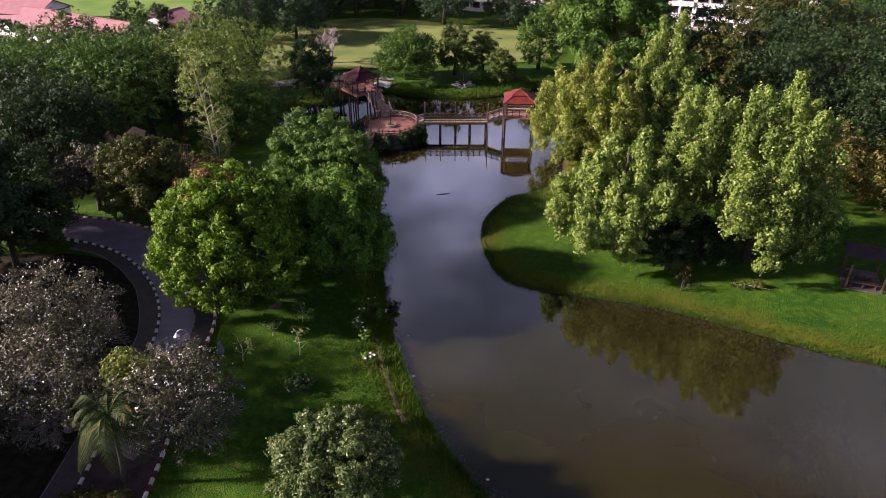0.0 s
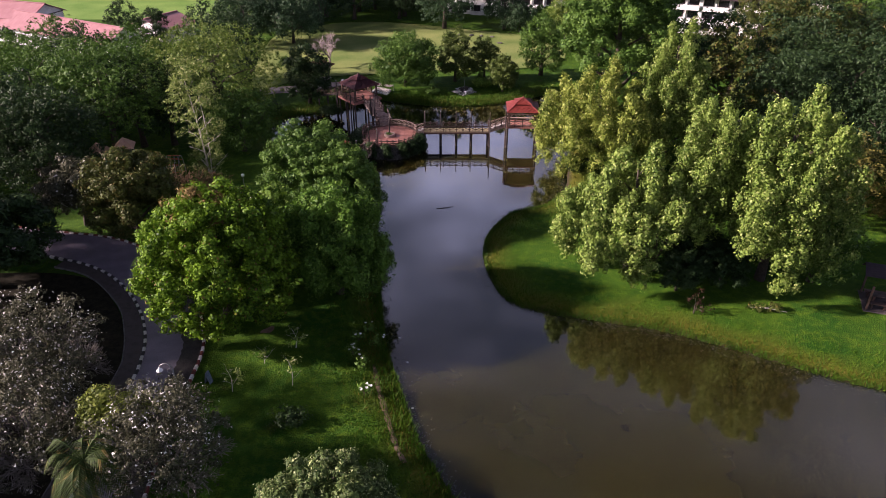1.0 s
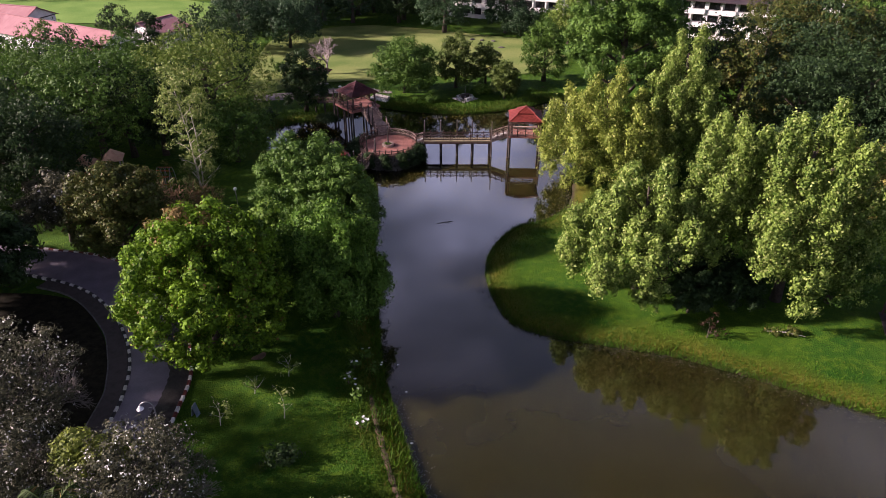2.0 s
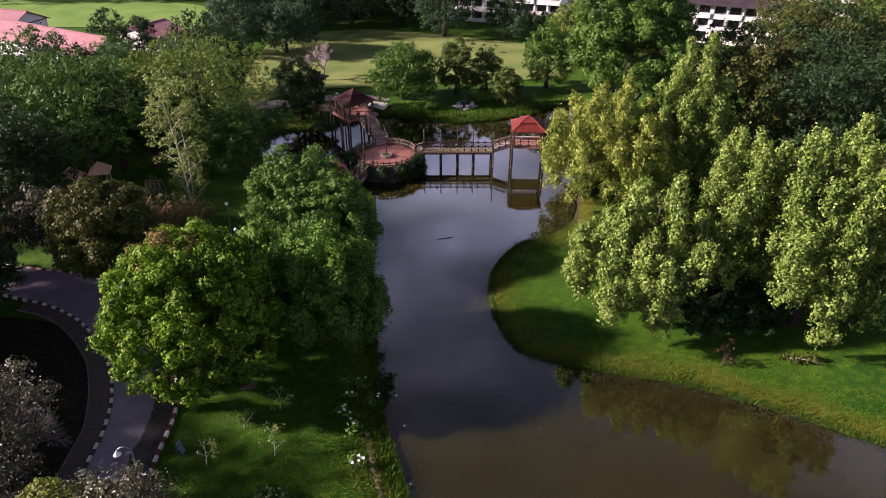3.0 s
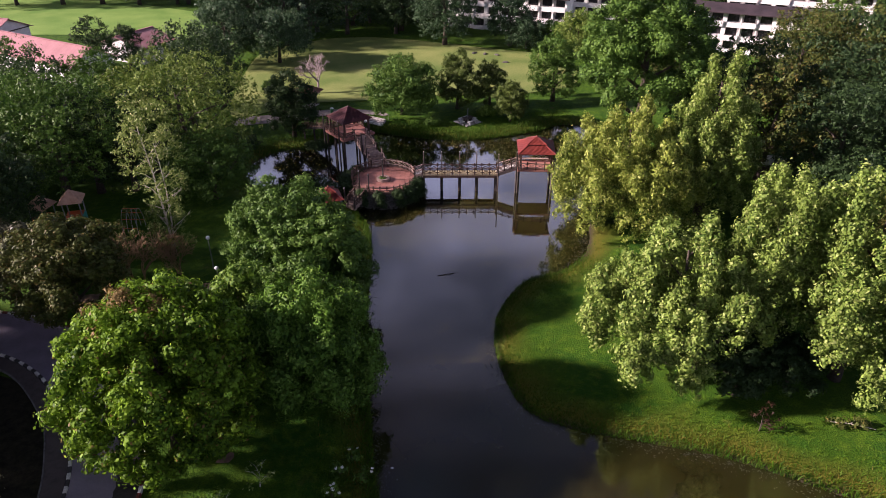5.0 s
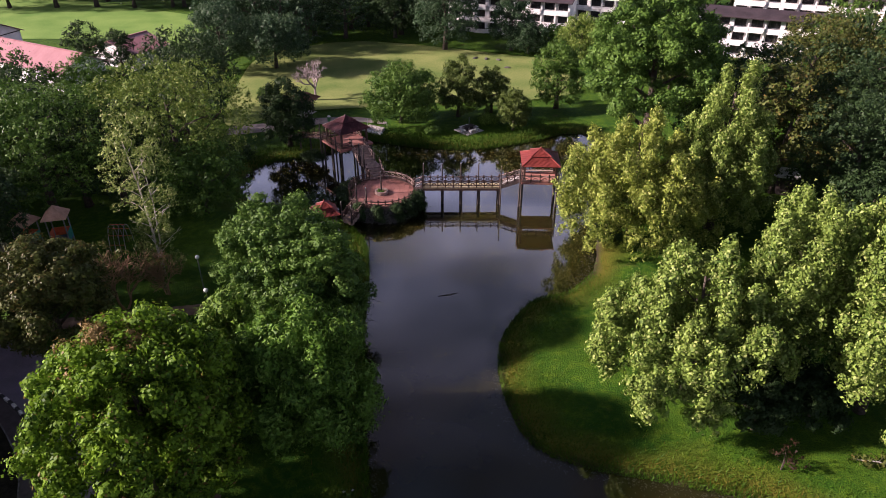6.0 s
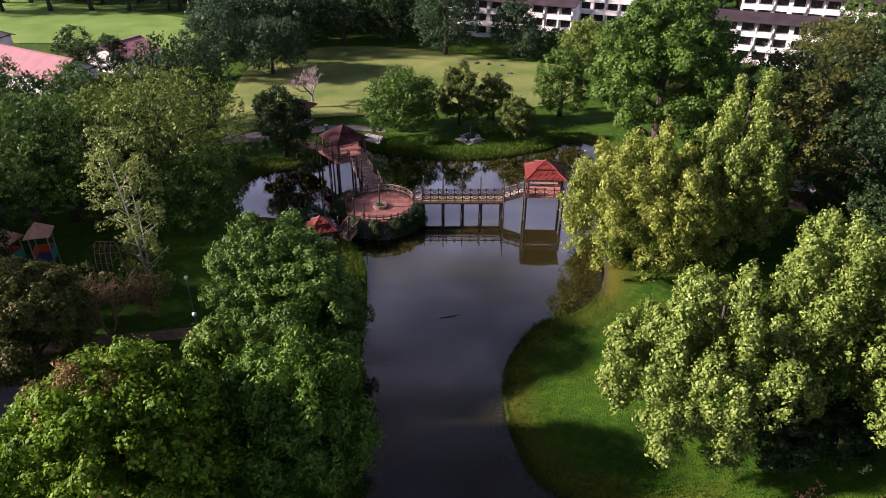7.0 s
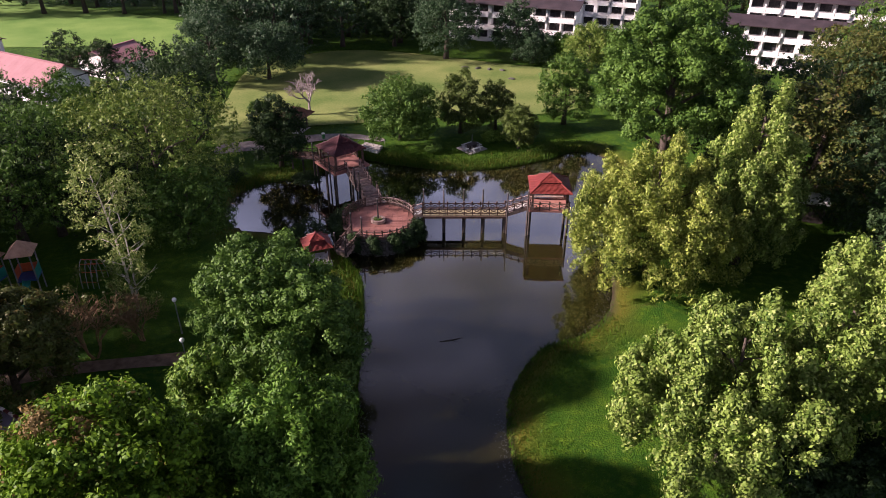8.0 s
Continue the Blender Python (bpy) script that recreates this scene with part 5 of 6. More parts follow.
# ---- halls with pink roofs, flats ----
def hall(x, y, turn, length, half, eave, ridge, label):
    """A long low hall; its right gable stands at (x, y), the ridge runs along its own -x."""
    e = thing("hall", (x, y, 0.4), label, "building", "pink-roofed halls", turn)
    bm = bmesh.new()
    sec = [(-half, 0), (half, 0), (half, eave), (0, ridge - 0.1), (-half, eave)]
    rings = [[bm.verts.new((xx, a, b)) for a, b in sec] for xx in (-length, 0)]
    bm.faces.new(rings[0])
    bm.faces.new(rings[1][::-1])
    for i in range(5):
        bm.faces.new((rings[0][i], rings[0][(i + 1) % 5], rings[1][(i + 1) % 5], rings[1][i]))
    bmesh.ops.recalc_face_normals(bm, faces=bm.faces[:])
    wall = part("wall", bm, PLASTER, e)
    for k in (-1, 1):
        o = half + 0.6
        drop = (ridge - eave) / half * 0.6
        bm = bmesh.new()
        n = int(length / 0.8)
        line = []
        for i in range(n):
            x0, x1 = -length - 0.5 + (length + 1.0) * i / n, -length - 0.5 + (length + 1.0) * (i + 1) / n
            line += [(x0, 0.0), (x1 - 0.12, 0.0), (x1 - 0.09, 0.014), (x1 - 0.03, 0.014)]
        line.append((0.5, 0.0))
        rows = [[bm.verts.new((xx, yy, zz + dz)) for xx, dz in line] for yy, zz in ((k * o, eave - drop + 0.05), (0, ridge + 0.05), (0, ridge - 0.03), (k * o, eave - drop - 0.03))]
        for r0, r1 in ((0, 1), (1, 2), (2, 3), (3, 0)):
            for i in range(len(line) - 1):
                bm.faces.new((rows[r0][i], rows[r0][i + 1], rows[r1][i + 1], rows[r1][i]))
        for i in (0, -1):
            bm.faces.new([rows[j][i] for j in range(4)])
        bmesh.ops.recalc_face_normals(bm, faces=bm.faces[:])
        part("roof_slope", bm, ROOF_PINK, e)
        n = int(length / 3)
        for i in range(n):
            xx = -1.5 - 3 * i
            win = part("window", box(xx - 0.7, xx + 0.7, min(k * half, k * (half + 0.06)), max(k * half, k * (half + 0.06)), 1.0, 2.2), CONCRETE_WHITE, e)
            part("pane", box(xx - 0.6, xx + 0.6, min(k * (half + 0.03), k * (half + 0.08)), max(k * (half + 0.03), k * (half + 0.08)), 1.08, 2.12), GLASS_DARK, win)
    part("ridge_cap", box(-length - 0.5, 0.5, -0.15, 0.15, ridge + 0.04, ridge + 0.14), ROOF_PINK, e)
    part("gable_trim", box(0.0, 0.08, -half, half, eave - 0.25, eave - 0.1), ROOF_DARK, e)
    return e


hall(-53.0, 119.4, -29, 36, 3.5, 3.2, 5.0, "long white hall with a faded pink metal roof")
hall(-50.0, 136.0, 63, 7, 4.4, 2.8, 4.2, "white hall with a dusky pink metal roof beside trees")
hall(-73.0, 134.0, -18, 26, 4.0, 4.2, 6.0, "white hall with a pink roof at the field's edge")
for x, y in ((-46.8, 141), (-56, 142)):
    e = thing("goal_post", (x, y, 0.4), "thin dark pole standing on the sports field", "pole", "field poles")
    part("pole", tube([(0, 0, 0), (0, 0, 3.2)], [0.07, 0.05], 6), PILE, e)


def flats(x, y, turn, bays, storeys, label, bay=2.6, floor=2.25, deep=5.5):
    """A block of flats; its right front corner stands at (x, y), the front runs along its own -x."""
    e = thing("apartment_block", (x, y, 0.3), label, "apartment block", "apartment blocks", turn)
    length, high = bays * bay, storeys * floor
    part("wall", box(-length, 0, 0.9, deep, 0, high + 0.15), PLASTER, e)
    for s in range(storeys + 1):
        part("floor_slab", box(-length - 0.05, 0.05, -0.05, 0.9, s * floor - 0.12 + 0.12 * (s == 0), s * floor + 0.1), PLASTER, e)
    for b in range(bays + 1):
        w = 0.35 if b % 3 == 0 else 0.12
        part("fin", box(max(-length, -b * bay - w), min(0, -b * bay + w), 0, 0.897, 0.1, high), PLASTER, e)
    for s in range(storeys):
        for b in range(bays):
            x1, x0 = -b * bay - 0.4, -(b + 1) * bay + 0.4
            z = s * floor
            win = part("window", box(x0, x1, 0.84, 0.93, z + 0.75, z + floor - 0.3), PILE, e)
            half = (x0 + x1) / 2
            for p, q in ((x0 + 0.06, half - 0.03), (half + 0.03, x1 - 0.06)):
                part("pane", box(p, q, 0.81, 0.85, z + 0.8, z + floor - 0.35), GLASS_DARK, win)
            if (b + s) % 2 == 0:
                bal = part("balcony", box(x0 - 0.2, x1 + 0.2, -0.35, -0.25, z + 0.1, z + 0.85), PLASTER, e)
                part("balcony_rail", box(x0 - 0.2, x1 + 0.2, -0.36, -0.24, z + 0.95, z + 1.0), PILE, bal)
                part("balcony_floor", box(x0 - 0.2, x1 + 0.2, -0.35, -0.05, z - 0.02, z + 0.1), PLASTER, bal)
            else:
                part("parapet", box(x0 - 0.2, x1 + 0.2, 0.0, 0.12, z + 0.1, z + 0.7), PLASTER, e)
    for k, (y0, y1) in enumerate(((-0.8, deep / 2), (deep + 0.8, deep / 2))):
        bm = bmesh.new()
        v = [bm.verts.new(p) for p in ((-length - 0.6, y0, high + 0.1), (0.6, y0, high + 0.1), (0.6, y1, high + 1.1), (-length - 0.6, y1, high + 1.1))]
        w = [bm.verts.new(q.co + Vector((0, 0, -0.14))) for q in v]
        bm.faces.new(v)
        bm.faces.new(w[::-1])
        for j in range(4):
            bm.faces.new((v[j], w[j], w[(j + 1) % 4], v[(j + 1) % 4]))
        bmesh.ops.recalc_face_normals(bm, faces=bm.faces[:])
        part("roof_slope", bm, ROOF_DARK, e)
    return e


flats(22.6, 146.6, -22, 9, 3, "white apartment block with dark roof and balconies")
flats(36.5, 160, -22, 6, 3, "white apartment block with dark roof and balconies")
flats(62.0, 129.5, -24, 8, 3, "white apartment block with dark roof and balconies")
flats(73.0, 136.5, -24, 9, 4, "white apartment block behind another block")


# ---- mown fields ----
MOWN = [(-28, 103), (-20, 108), (-10, 110), (0, 112), (12, 113), (20, 118), (20, 132), (8, 138), (-6, 144), (-16, 146), (-24, 143), (-31, 136), (-31, 120)]
FIELD_LINE = smooth_line(MOWN, 0.4, True)
patch("field", MOWN, 0.53, "pale dry mown grass field behind the pond", FIELD, "field")
patch("field", [(-40, 131), (-48, 141), (-62, 148), (-72, 148), (-100, 150), (-150, 170), (-140, 200), (-90, 186), (-60, 172), (-42, 160), (-36, 145)], 0.53, "sunlit mown sports field beyond the halls", FIELD_GREEN, "field")

# ---- smaller plants ----
def palm(x, y, h, n, seed, label):
    r = np.random.default_rng(seed)
    e = thing("palm_tree", (x, y, 0.42), label, "palm tree")
    part("trunk", tube([(0.3 * math.sin(t * 2), 0.1 * t, h * t - 0.1 * (t == 0)) for t in np.linspace(0, 1, 7)], [0.2, 0.16, 0.14, 0.13, 0.12, 0.12, 0.14], 9), BARK, e, smooth=True)
    top = Vector((0.3 * math.sin(2), 0.1, h))
    for k in range(n):
        a = k * 2.4 + r.random() * 0.4
        up = 1.1 - 1.7 * (k / n) + 0.2 * r.normal()
        length = 2.5 + 0.7 * r.random()
        bm = bmesh.new()
        d = Vector((math.cos(a), math.sin(a), 0))
        s = Vector((-math.sin(a), math.cos(a), 0))
        mid = []
        for i in range(13):
            t = i / 12
            mid.append(top + d * length * t * (0.9 - 0.18 * t) + Vector((0, 0, length * (up * t - (0.45 + 0.45 * up) * t * t - 0.28 * t ** 3))))
        add_tube(bm, mid, [0.035 * (1 - 0.85 * i / 12) for i in range(13)], 4)
        for i in range(1, 13):
            for sub in (0.0, 0.5):
                c = mid[i - 1].lerp(mid[i], sub + 0.25)
                w = 0.75 * math.sin(math.pi * min(0.97, 0.12 + 0.8 * i / 12)) + 0.1
                ax = (mid[i] - mid[i - 1]).normalized()
                for side_k in (-1, 1):
                    tip = c + s * side_k * w * 0.8 + ax * w * 0.5 - Vector((0, 0, w * (0.35 + 0.3 * r.random())))
                    v = [bm.verts.new(p) for p in (c - ax * 0.035, c + ax * 0.035, tip)]
                    bm.faces.new(v)
        part("frond", bm, F_PALM, e)
    return e


palm(-18.1, 26.9, 5.2, 24, 5, "coconut palm with arching split fronds beside the road")

# tall pale tree with two white stems
rng = np.random.default_rng(61)
clumps = []
for _ in range(120):
    z = 1.0 + 12.6 * rng.random()
    w = 0.9 + 1.5 * min(1.0, z / 8.0)
    a = rng.random() * 6.283
    q = w * math.sqrt(rng.random())
    clumps.append((-0.06 * z + 0.3 + q * math.cos(a), q * math.sin(a), z, 0.6, 0.6, 0.5))
pale = tree("pale_tree", (-23.9, 67.8, 0.42), "tall sparse pale-leaved tree with thin white stems", clumps, 10500, 0.11, F_PALE, 12.0, 0.12, 1.9, 61, BARK_PALE, n_limbs=18, start=0.2, lean=(-0.06, 0.0), spread=1.3, spray=6)
part("stem", limbs(bmesh.new(), rng, 10.5, 0.085, 1.6, 12, 0.2, (0.03, 0.02), 0.4), BARK_PALE, pale, smooth=True)


def branching(bm, rng, start, direction, length, girth, depth, spread=0.5, lift=0.12, keep=0.76):
    """Forks from a limb down to fine twigs."""
    bend = Vector(rng.normal(size=3)) * 0.12
    mid = start + (direction + bend).normalized() * length * 0.5
    end = mid + (direction - bend * 0.5).normalized() * length * 0.5
    add_tube(bm, [start, mid, end], [girth, girth * 0.86, girth * 0.68], 6 if depth > 3 else 3)
    if depth == 0:
        return
    for k in range(3 if depth > 1 else 2):
        turn = Vector(rng.normal(size=3))
        turn -= turn.dot(direction) * direction
        way = (direction + turn.normalized() * spread * (0.6 + 0.7 * rng.random()) + Vector((0, 0, lift))).normalized()
        branching(bm, rng, mid.lerp(end, 0.3 + 0.7 * (k > 0)), way, length * keep * (0.8 + 0.4 * rng.random()), max(0.016, girth * 0.64), depth - 1, spread, lift, keep)


def bare_tree(x, y, h, mat, label, seed, depth=6, spread=0.5, lift=0.12, stems=1, name="bare_tree", leaves=None):
    """A leafless tree, forked down to its twigs."""
    e = thing(name, (x, y, 0.42), label, "tree")
    q = np.random.default_rng(seed)
    bm = bmesh.new()
    for k in range(stems):
        lean = Vector((q.normal() * 0.25, q.normal() * 0.25, 1)) if stems > 1 else Vector((0.04, 0, 1))
        branching(bm, q, Vector((0.1 * k, 0, -0.1)), lean.normalized(), h * 0.25, 0.03 * h / stems ** 0.5, depth, spread, lift)
    part("trunk", bm, mat, e)
    if leaves:
        c = [(q.normal() * h * 0.25, q.normal() * h * 0.25, h * (0.45 + 0.5 * q.random()), 0.5, 0.5, 0.4) for _ in range(30)]
        v, f = scatter(q, leaves, c, 0.13, spread=1.2)
        raw("leaves", v, f, F_OLIVE, e)
    return e


bare_tree(-18.2, 113.0, 7.6, surface("mauve_bare_twig", (0.16, 0.125, 0.12), (0.33, 0.27, 0.26), 4, 0.85, 0.01), "leafless tree with mauve-grey twigs on the lawn", 71, 6, 0.85, 0.18)
bare_tree(-25.2, 62.6, 6.2, BARK_RED, "nearly leafless brown-twigged tree by the path", 72, 6, 0.55, 0.06, 3, leaves=900)
bare_tree(-22.6, 64.6, 4.0, BARK_RED, "low brown-twigged thicket by the path", 73, 5, 0.55, 0.05, 4, leaves=500)

# grey roadside trees, thin-leaved enough to show their twigs
TWIG_GREY = surface("grey_brown_twig", (0.10, 0.085, 0.075), (0.27, 0.235, 0.21), 5, 0.85, 0.01)
for x, y, r, h0, h1, seed, sunny in ((-25.2, 36.0, 3.9, 1.0, 8.7, 8, 0), (-23.2, 31.0, 3.9, 0.8, 7.3, 9, 0), (-15.4, 29.8, 3.5, 0.6, 7.2, 10, 1)):
    q = np.random.default_rng(seed + 600)
    e = dome_tree("flowering_tree", x, y, "grey-green tree speckled with tiny white blossom", r, h0, h1, 21000, 0.10, F_GREY, seed, clumps=64, size=0.78, bark=TWIG_GREY, group="grey blossoming roadside trees", spread=1.1, spray=7)
    bm = bmesh.new()
    for k in range(5):
        a = 6.283 * k / 5 + q.random()
        branching(bm, q, Vector((0, 0, h0 + 0.3)), Vector((math.cos(a) * 0.85, math.sin(a) * 0.85, 0.75)).normalized(), h1 * 0.135, 0.06, 6, 0.5, 0.08, 0.78)
    part("twig_crown", bm, TWIG_GREY, e)
    v, f = scatter(q, 420, [(0, 0, h0 + (h1 - h0) * 0.5, r * 0.95, r * 0.95, (h1 - h0) * 0.48)], 0.10, spread=0.3, spray=1, long=1.1)
    raw("blossom", v, f, F_FLOWER, e)["label"] = "tiny white blossom"
    if sunny:
        c = [(-2.3 + 0.6 * q.normal(), 0.8 + 0.7 * q.normal(), h1 * 0.70 + 0.6 * q.normal(), 0.7, 0.7, 0.6) for _ in range(14)]
        v, f = scatter(q, 6500, c, 0.12, spread=0.8)
        raw("young_leaves", v, f, F_SUNNY, e)["label"] = "yellow-green younger leaves"
shrub(-19.4, 25.2, 0.42, "low reddish and green shrub beside the footway", [(0, 0, 0.5, 1.3, 0.8, 0.5), (1.4, 0.2, 0.5, 1.0, 0.7, 0.5), (-1.2, -0.1, 0.4, 0.8, 0.6, 0.4)], 2400, 0.13, F_RUST, 121)

# tiny trees and shrubs on the left lawn
for x, y, h, seed in ((-10.2, 38.3, 2.2, 81), (-14.1, 37.7, 1.8, 82), (-10.7, 42.3, 1.6, 83), (-12.6, 40.5, 1.2, 84)):
    e = thing("sapling", (x, y, 0.42), "thin young sapling with few pale leaves on the lawn", "sapling", "lawn saplings")
    q = np.random.default_rng(seed)
    part("trunk", limbs(bmesh.new(), q, h, 0.03, 0.9, 7, 0.25, twigs=2), BARK_PALE, e)
    v, f = scatter(q, 80, [(q.normal() * 0.4, q.normal() * 0.4, h * (0.5 + 0.5 * q.random()), 0.3, 0.3, 0.3) for _ in range(8)], 0.13, spread=0.9)
    raw("leaves", v, f, F_PALE, e)
shrub(-9.9, 34.6, 0.42, "dark low shrub on the lawn", [(0, 0, 0.6, 1.1, 0.9, 0.6), (0.8, 0.2, 0.4, 0.7, 0.7, 0.5)], 800, 0.13, F_DARK, 91, spread=1.0)
for x, y, seed in ((-6.5, 41.6, 1), (-5.7, 44.4, 2), (-4.9, 43.0, 3), (-5.3, 37.5, 4), (-5.7, 40.2, 5), (-6.3, 43.2, 6)):
    e = shrub(x, y, float(land_height([(x, y)])[0]) - 0.02, "flowering bank plant with large white blooms", [(0, 0, 0.45, 0.45, 0.45, 0.4)], 110, 0.13, F_MID, 100 + seed, "white flowers on the bank", "flowering_plant", "flower")
    q = np.random.default_rng(200 + seed)
    for _ in range(6 if seed in (1, 4) else 2):
        bm = bmesh.new()
        for k in range(5):
            a = 6.283 * k / 5
            c, o = Vector((0, 0, 0)), q.random() * 0.05
            d, n = Vector((math.cos(a), math.sin(a), 0.35 + o)) * 0.115, Vector((-math.sin(a), math.cos(a), 0)) * 0.045
            bm.faces.new([bm.verts.new(p) for p in (c, d * 0.6 + n, d, d * 0.6 - n)])
        bloom = part("bloom", bm, F_FLOWER, e)
        bloom.matrix_basis = pose(q.normal() * 0.24, q.normal() * 0.2, 0.72 + 0.12 * q.random(), q.random() * 40 - 20, q.random() * 40 - 20, q.random() * 360)
red = shrub(19.4, 46.6, 0.3, "small dark red-leaved shrub on the bank", [(0, 0, 1.0, 0.6, 0.6, 0.7), (0.3, 0, 1.8, 0.45, 0.45, 0.6), (0.9, 0.1, 0.5, 0.6, 0.5, 0.4)], 240, 0.11, F_RED, 111)
branch = thing("fallen_branch", (25.2, 46.9, 0.45), "dead leafy branch lying on the grass", "branch")
part("branch", add_tube(tube([(-1.2, 0.3, 0.1), (0, 0, 0.2), (1.4, -0.4, 0.1)], [0.05, 0.04, 0.02], 5), [(0, 0, 0.2), (0.7, 0.5, 0.3)], [0.03, 0.01], 4), BARK_PALE, branch)
v, f = scatter(rng, 300, [(-0.8, 0.2, 0.2, 0.6, 0.4, 0.2), (0.5, 0, 0.25, 0.6, 0.5, 0.25)], 0.15)
raw("leaves", v, f, F_OLIVE, branch)
for x, y, r, h, mat, seed in ((5.6, 103.5, 1.1, 1.2, F_BRIGHT, 1), (9.2, 103.6, 1.2, 1.3, F_MID, 2), (-1.5, 100.2, 0.8, 0.8, F_MID, 3), (-12.4, 100.5, 1.3, 1.6, F_DARK, 4), (-15, 91.5, 1.2, 1.2, F_DARK, 5),
                              (-12.8, 79.2, 1.6, 1.9, F_DARK, 6), (14.6, 73.6, 1.2, 1.6, F_DARK, 7), (-24, 92, 1.8, 1.9, F_DARK, 8), (-21, 108, 1.6, 2.4, F_OLIVE, 9), (-24.5, 112, 1.5, 2.2, F_MID, 10)):
    shrub(x, y, 0.42, "leafy green shrub near the pond", [(0, 0, h * 0.5, r, r, h * 0.55), (r * 0.6, 0.2, h * 0.4, r * 0.7, r * 0.7, h * 0.45), (-r * 0.5, -0.3, h * 0.6, r * 0.6, r * 0.6, h * 0.4)], 2600, 0.13, mat, 400 + seed, "pondside shrubs")
stick = thing("floating_branch", (0.2, 65.2, 0.0), "thin dark branch floating on the pond", "branch")
part("branch", add_tube(tube([(-0.9, -0.2, 0.0), (0, 0, 0.05), (0.8, 0.3, 0.0)], [0.035, 0.03, 0.015], 5), [(0, 0, 0.05), (0.4, -0.1, 0.12)], [0.02, 0.008], 4), BARK, stick)
for i, (x, y) in enumerate(((-2.05, 36.6), (-2.6, 41.2), (4.6, 51.0), (2.6, 27.6), (-3.3, 44.0))):
    e = thing("litter", (x, y, 0.01), "scrap of pale litter floating at the bank", "litter", "floating litter")
    bm = bmesh.new()
    bmesh.ops.create_icosphere(bm, subdivisions=1, radius=0.09, matrix=Matrix.Diagonal((1.3, 0.9, 0.5, 1)))
    part("scrap", bm, CONCRETE_WHITE, e)


# ---- grass stands along the banks ----
def blades(name, label, centre_fn, n, h, w, seed, mat=None):
    q = np.random.default_rng(seed)
    xy = centre_fn(q, n)
    d = shore_distance(xy)
    xy, d = xy[d > 0.05], d[d > 0.05]
    z = land_height(xy)
    k = len(xy)
    a = q.random(k) * 6.283
    hh = h * (0.5 + q.random(k)) * np.clip(1.25 - 0.1 * d, 0.35, 1.25)
    side_v = np.c_[np.cos(a), np.sin(a), np.zeros(k)] * w * (0.6 + 0.8 * q.random(k))[:, None]
    base = np.c_[xy, z - 0.02]
    lean = np.c_[q.normal(size=(k, 2)) * 0.45, np.ones(k)] * hh[:, None]
    v = np.stack([base - side_v, base + side_v, base + lean], 1).reshape(-1, 3)
    ob = raw(name, v, np.arange(3 * k).reshape(-1, 3), mat or F_GRASS)
    return tagged(ob, label, "grass", kind="stuff")


def right_strip(q, n):
    line = SHORE[(SHORE[:, 0] > 3) & (SHORE[:, 0] < 42) & (SHORE[:, 1] > 30) & (SHORE[:, 1] < 68)]
    p = line[q.integers(0, len(line), n)] + q.normal(size=(n, 2)) * 0.35
    off = q.random(n) ** 1.6 * 5.0
    ang = q.random(n) * 6.283
    return p + np.c_[np.cos(ang), np.sin(ang)] * off[:, None]


def left_strip(q, n):
    line = SHORE[(SHORE[:, 0] < 8) & (SHORE[:, 1] > 18) & (SHORE[:, 1] < 78) & (SHORE[:, 0] > -12) & (SHORE[:, 0] < 3.0 + 0 * SHORE[:, 1])]
    line = line[line[:, 0] < 2.9]
    p = line[q.integers(0, len(line), n)] + q.normal(size=(n, 2)) * 0.3
    off = q.random(n) ** 1.6 * 4.0
    ang = q.random(n) * 6.283
    return p + np.c_[np.cos(ang), np.sin(ang)] * off[:, None]


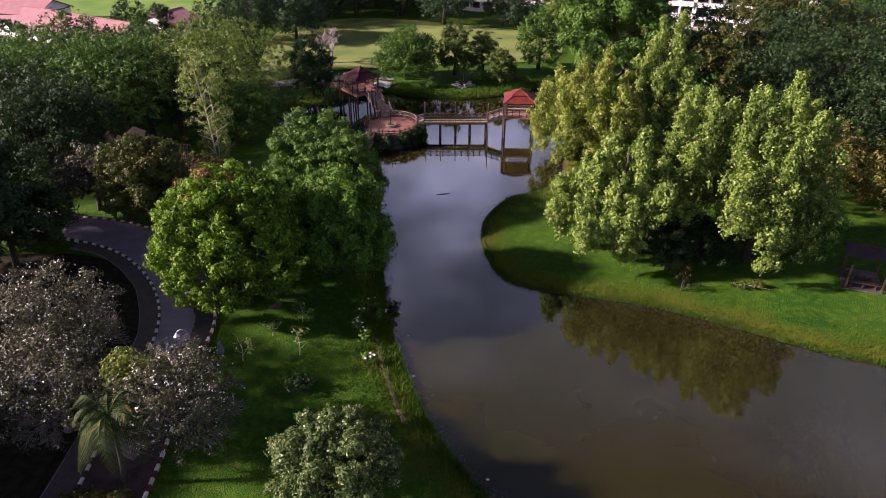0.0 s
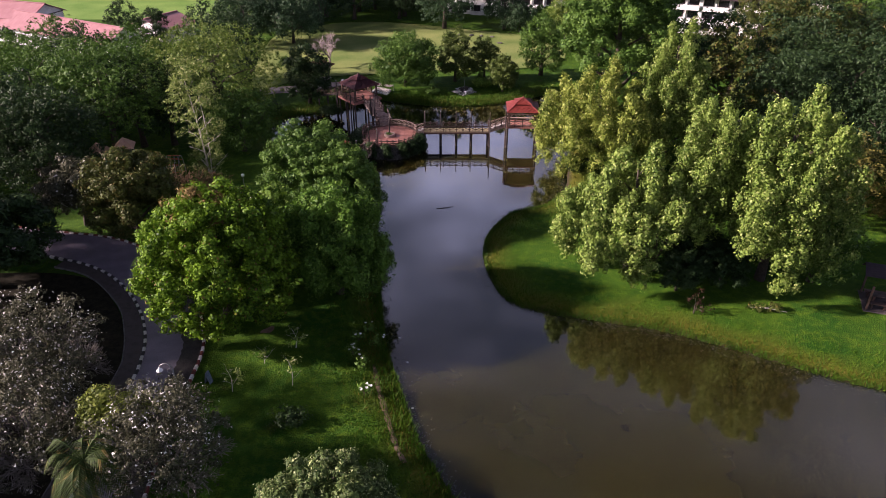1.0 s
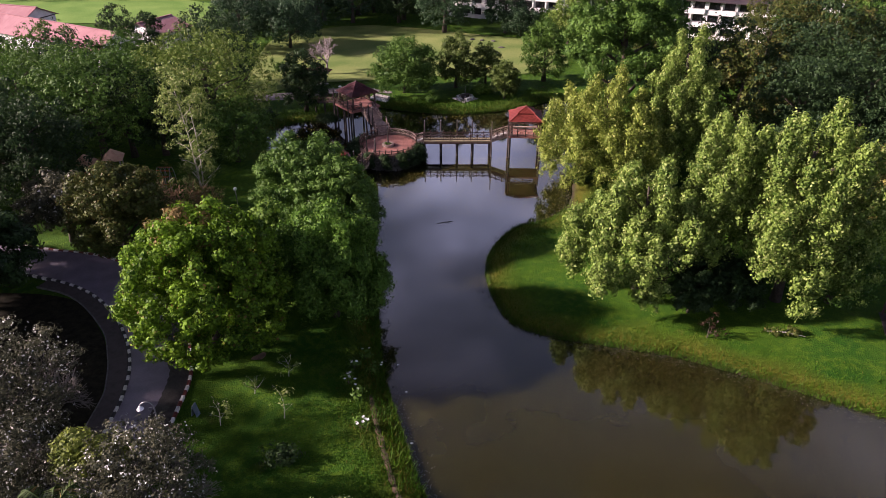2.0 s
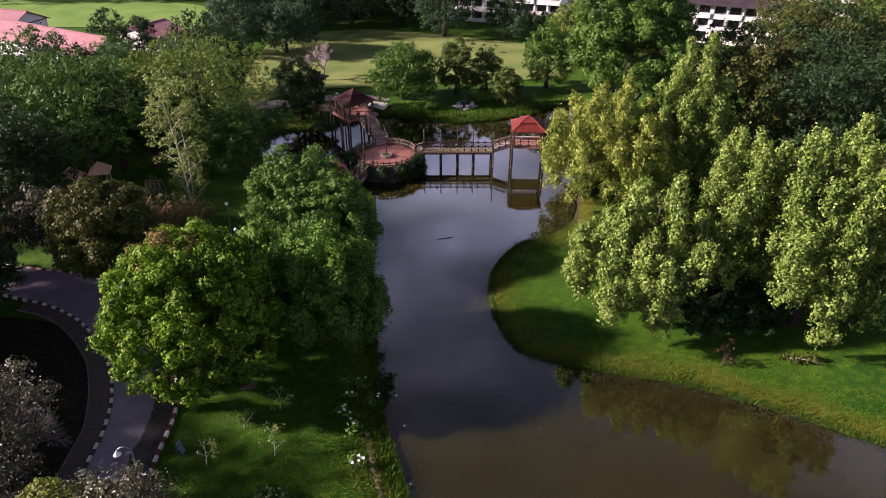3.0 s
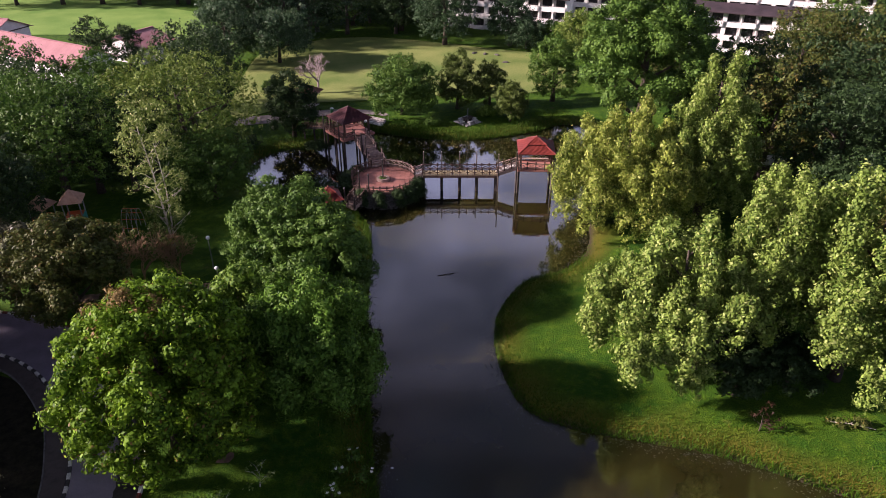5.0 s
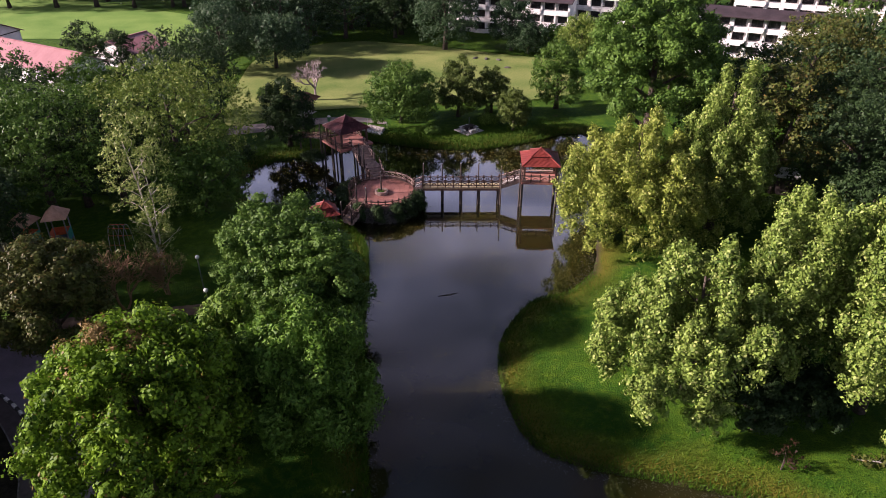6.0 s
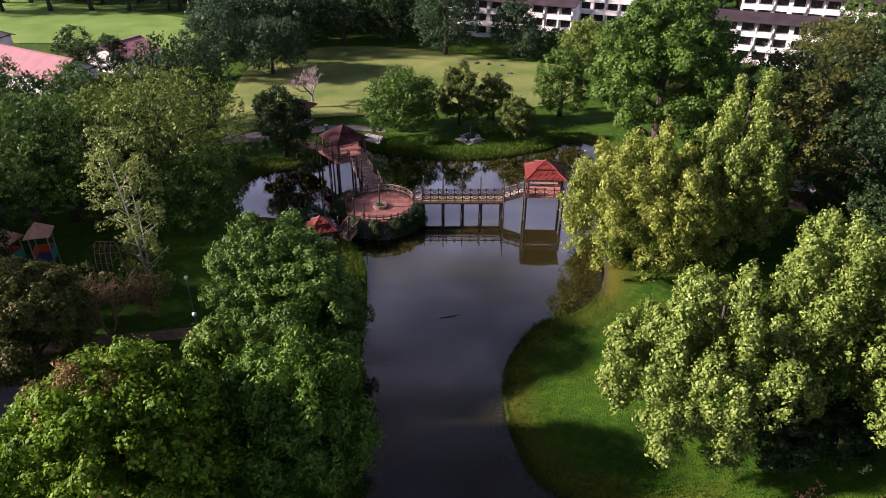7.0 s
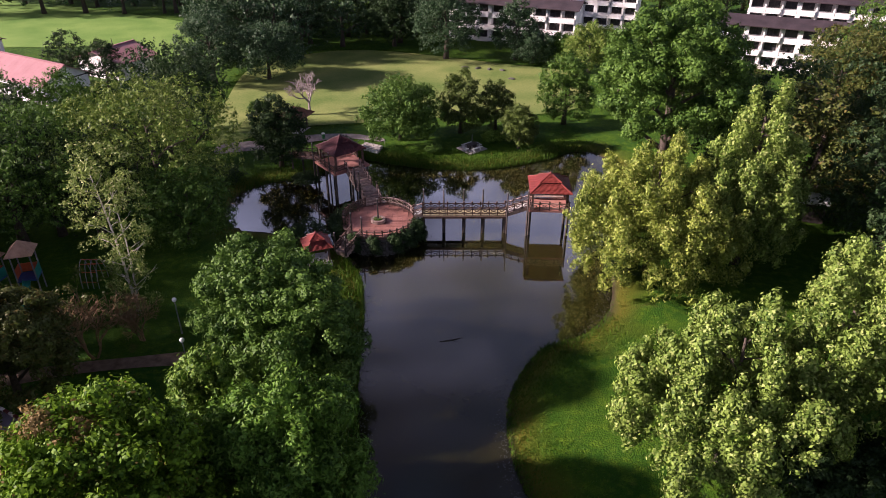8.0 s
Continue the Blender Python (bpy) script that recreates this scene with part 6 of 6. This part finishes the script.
def far_strip(q, n):
    line = SHORE[(SHORE[:, 1] > 90) & (SHORE[:, 0] < 16)]
    p = line[q.integers(0, len(line), n)]
    off = q.random(n) ** 1.5 * 5.0
    ang = q.random(n) * 6.283
    return p + np.c_[np.cos(ang), np.sin(ang)] * off[:, None]


def lawn_left(q, n):
    return np.c_[-16 + 13 * q.random(n), 27 + 18 * q.random(n)]


def field_edge(q, n):
    p = FIELD_LINE[q.integers(0, len(FIELD_LINE), n)]
    return p + q.normal(size=(n, 2)) * 0.75


blades("lawn_grass", "longer tufts where the lawn meets the mown field", field_edge, 22000, 0.26, 0.07, 505, F_LAWN)
blades("bank_grass", "long bright green grass fringing the peninsula", right_strip, 44000, 0.19, 0.026, 501)
blades("bank_grass", "long green grass fringing the near bank", left_strip, 34000, 0.28, 0.03, 502)
blades("bank_grass", "rank grass on the far bank", far_strip, 20000, 0.32, 0.04, 503, F_LAWN)
blades("lawn_grass", "uneven tufted lawn grass", lawn_left, 20000, 0.14, 0.03, 504, F_LAWN)


def pond_weed(n, seed):
    """Dark flecks of weed lying on the water along the banks."""
    q = np.random.default_rng(seed)
    line = SHORE[(SHORE[:, 1] > 22) & (SHORE[:, 1] < 72) & (SHORE[:, 0] < 32)]
    p = line[q.integers(0, len(line), n)] + q.normal(size=(n, 2)) * 0.45
    p = p[shore_distance(p) < -0.03]
    k = len(p)
    a, size = q.random(k) * 6.283, 0.03 + 0.06 * q.random(k) ** 2
    u, w = np.c_[np.cos(a), np.sin(a)] * size[:, None], np.c_[-np.sin(a), np.cos(a)] * size[:, None] * 0.6
    flat_z = np.full(k, 0.006)
    v = np.stack([np.c_[p + u, flat_z], np.c_[p + w, flat_z], np.c_[p - u, flat_z], np.c_[p - w, flat_z]], 1).reshape(-1, 3)
    return tagged(raw("pond_weed", v, np.arange(4 * k).reshape(-1, 4), WEED), "dark flecks of weed floating along the banks", "weed", kind="stuff")


WEED = surface("dark_wet_weed", (0.010, 0.011, 0.010), (0.045, 0.045, 0.036), 3, 0.5, 0.0, island=0.4)
pond_weed(6500, 601)


# ---- plan units into metres ----
for ob in list(scene.objects):
    if ob.parent is None and ob.type in ("MESH", "EMPTY"):
        ob.matrix_basis = Matrix.Scale(METRE, 4) @ ob.matrix_basis
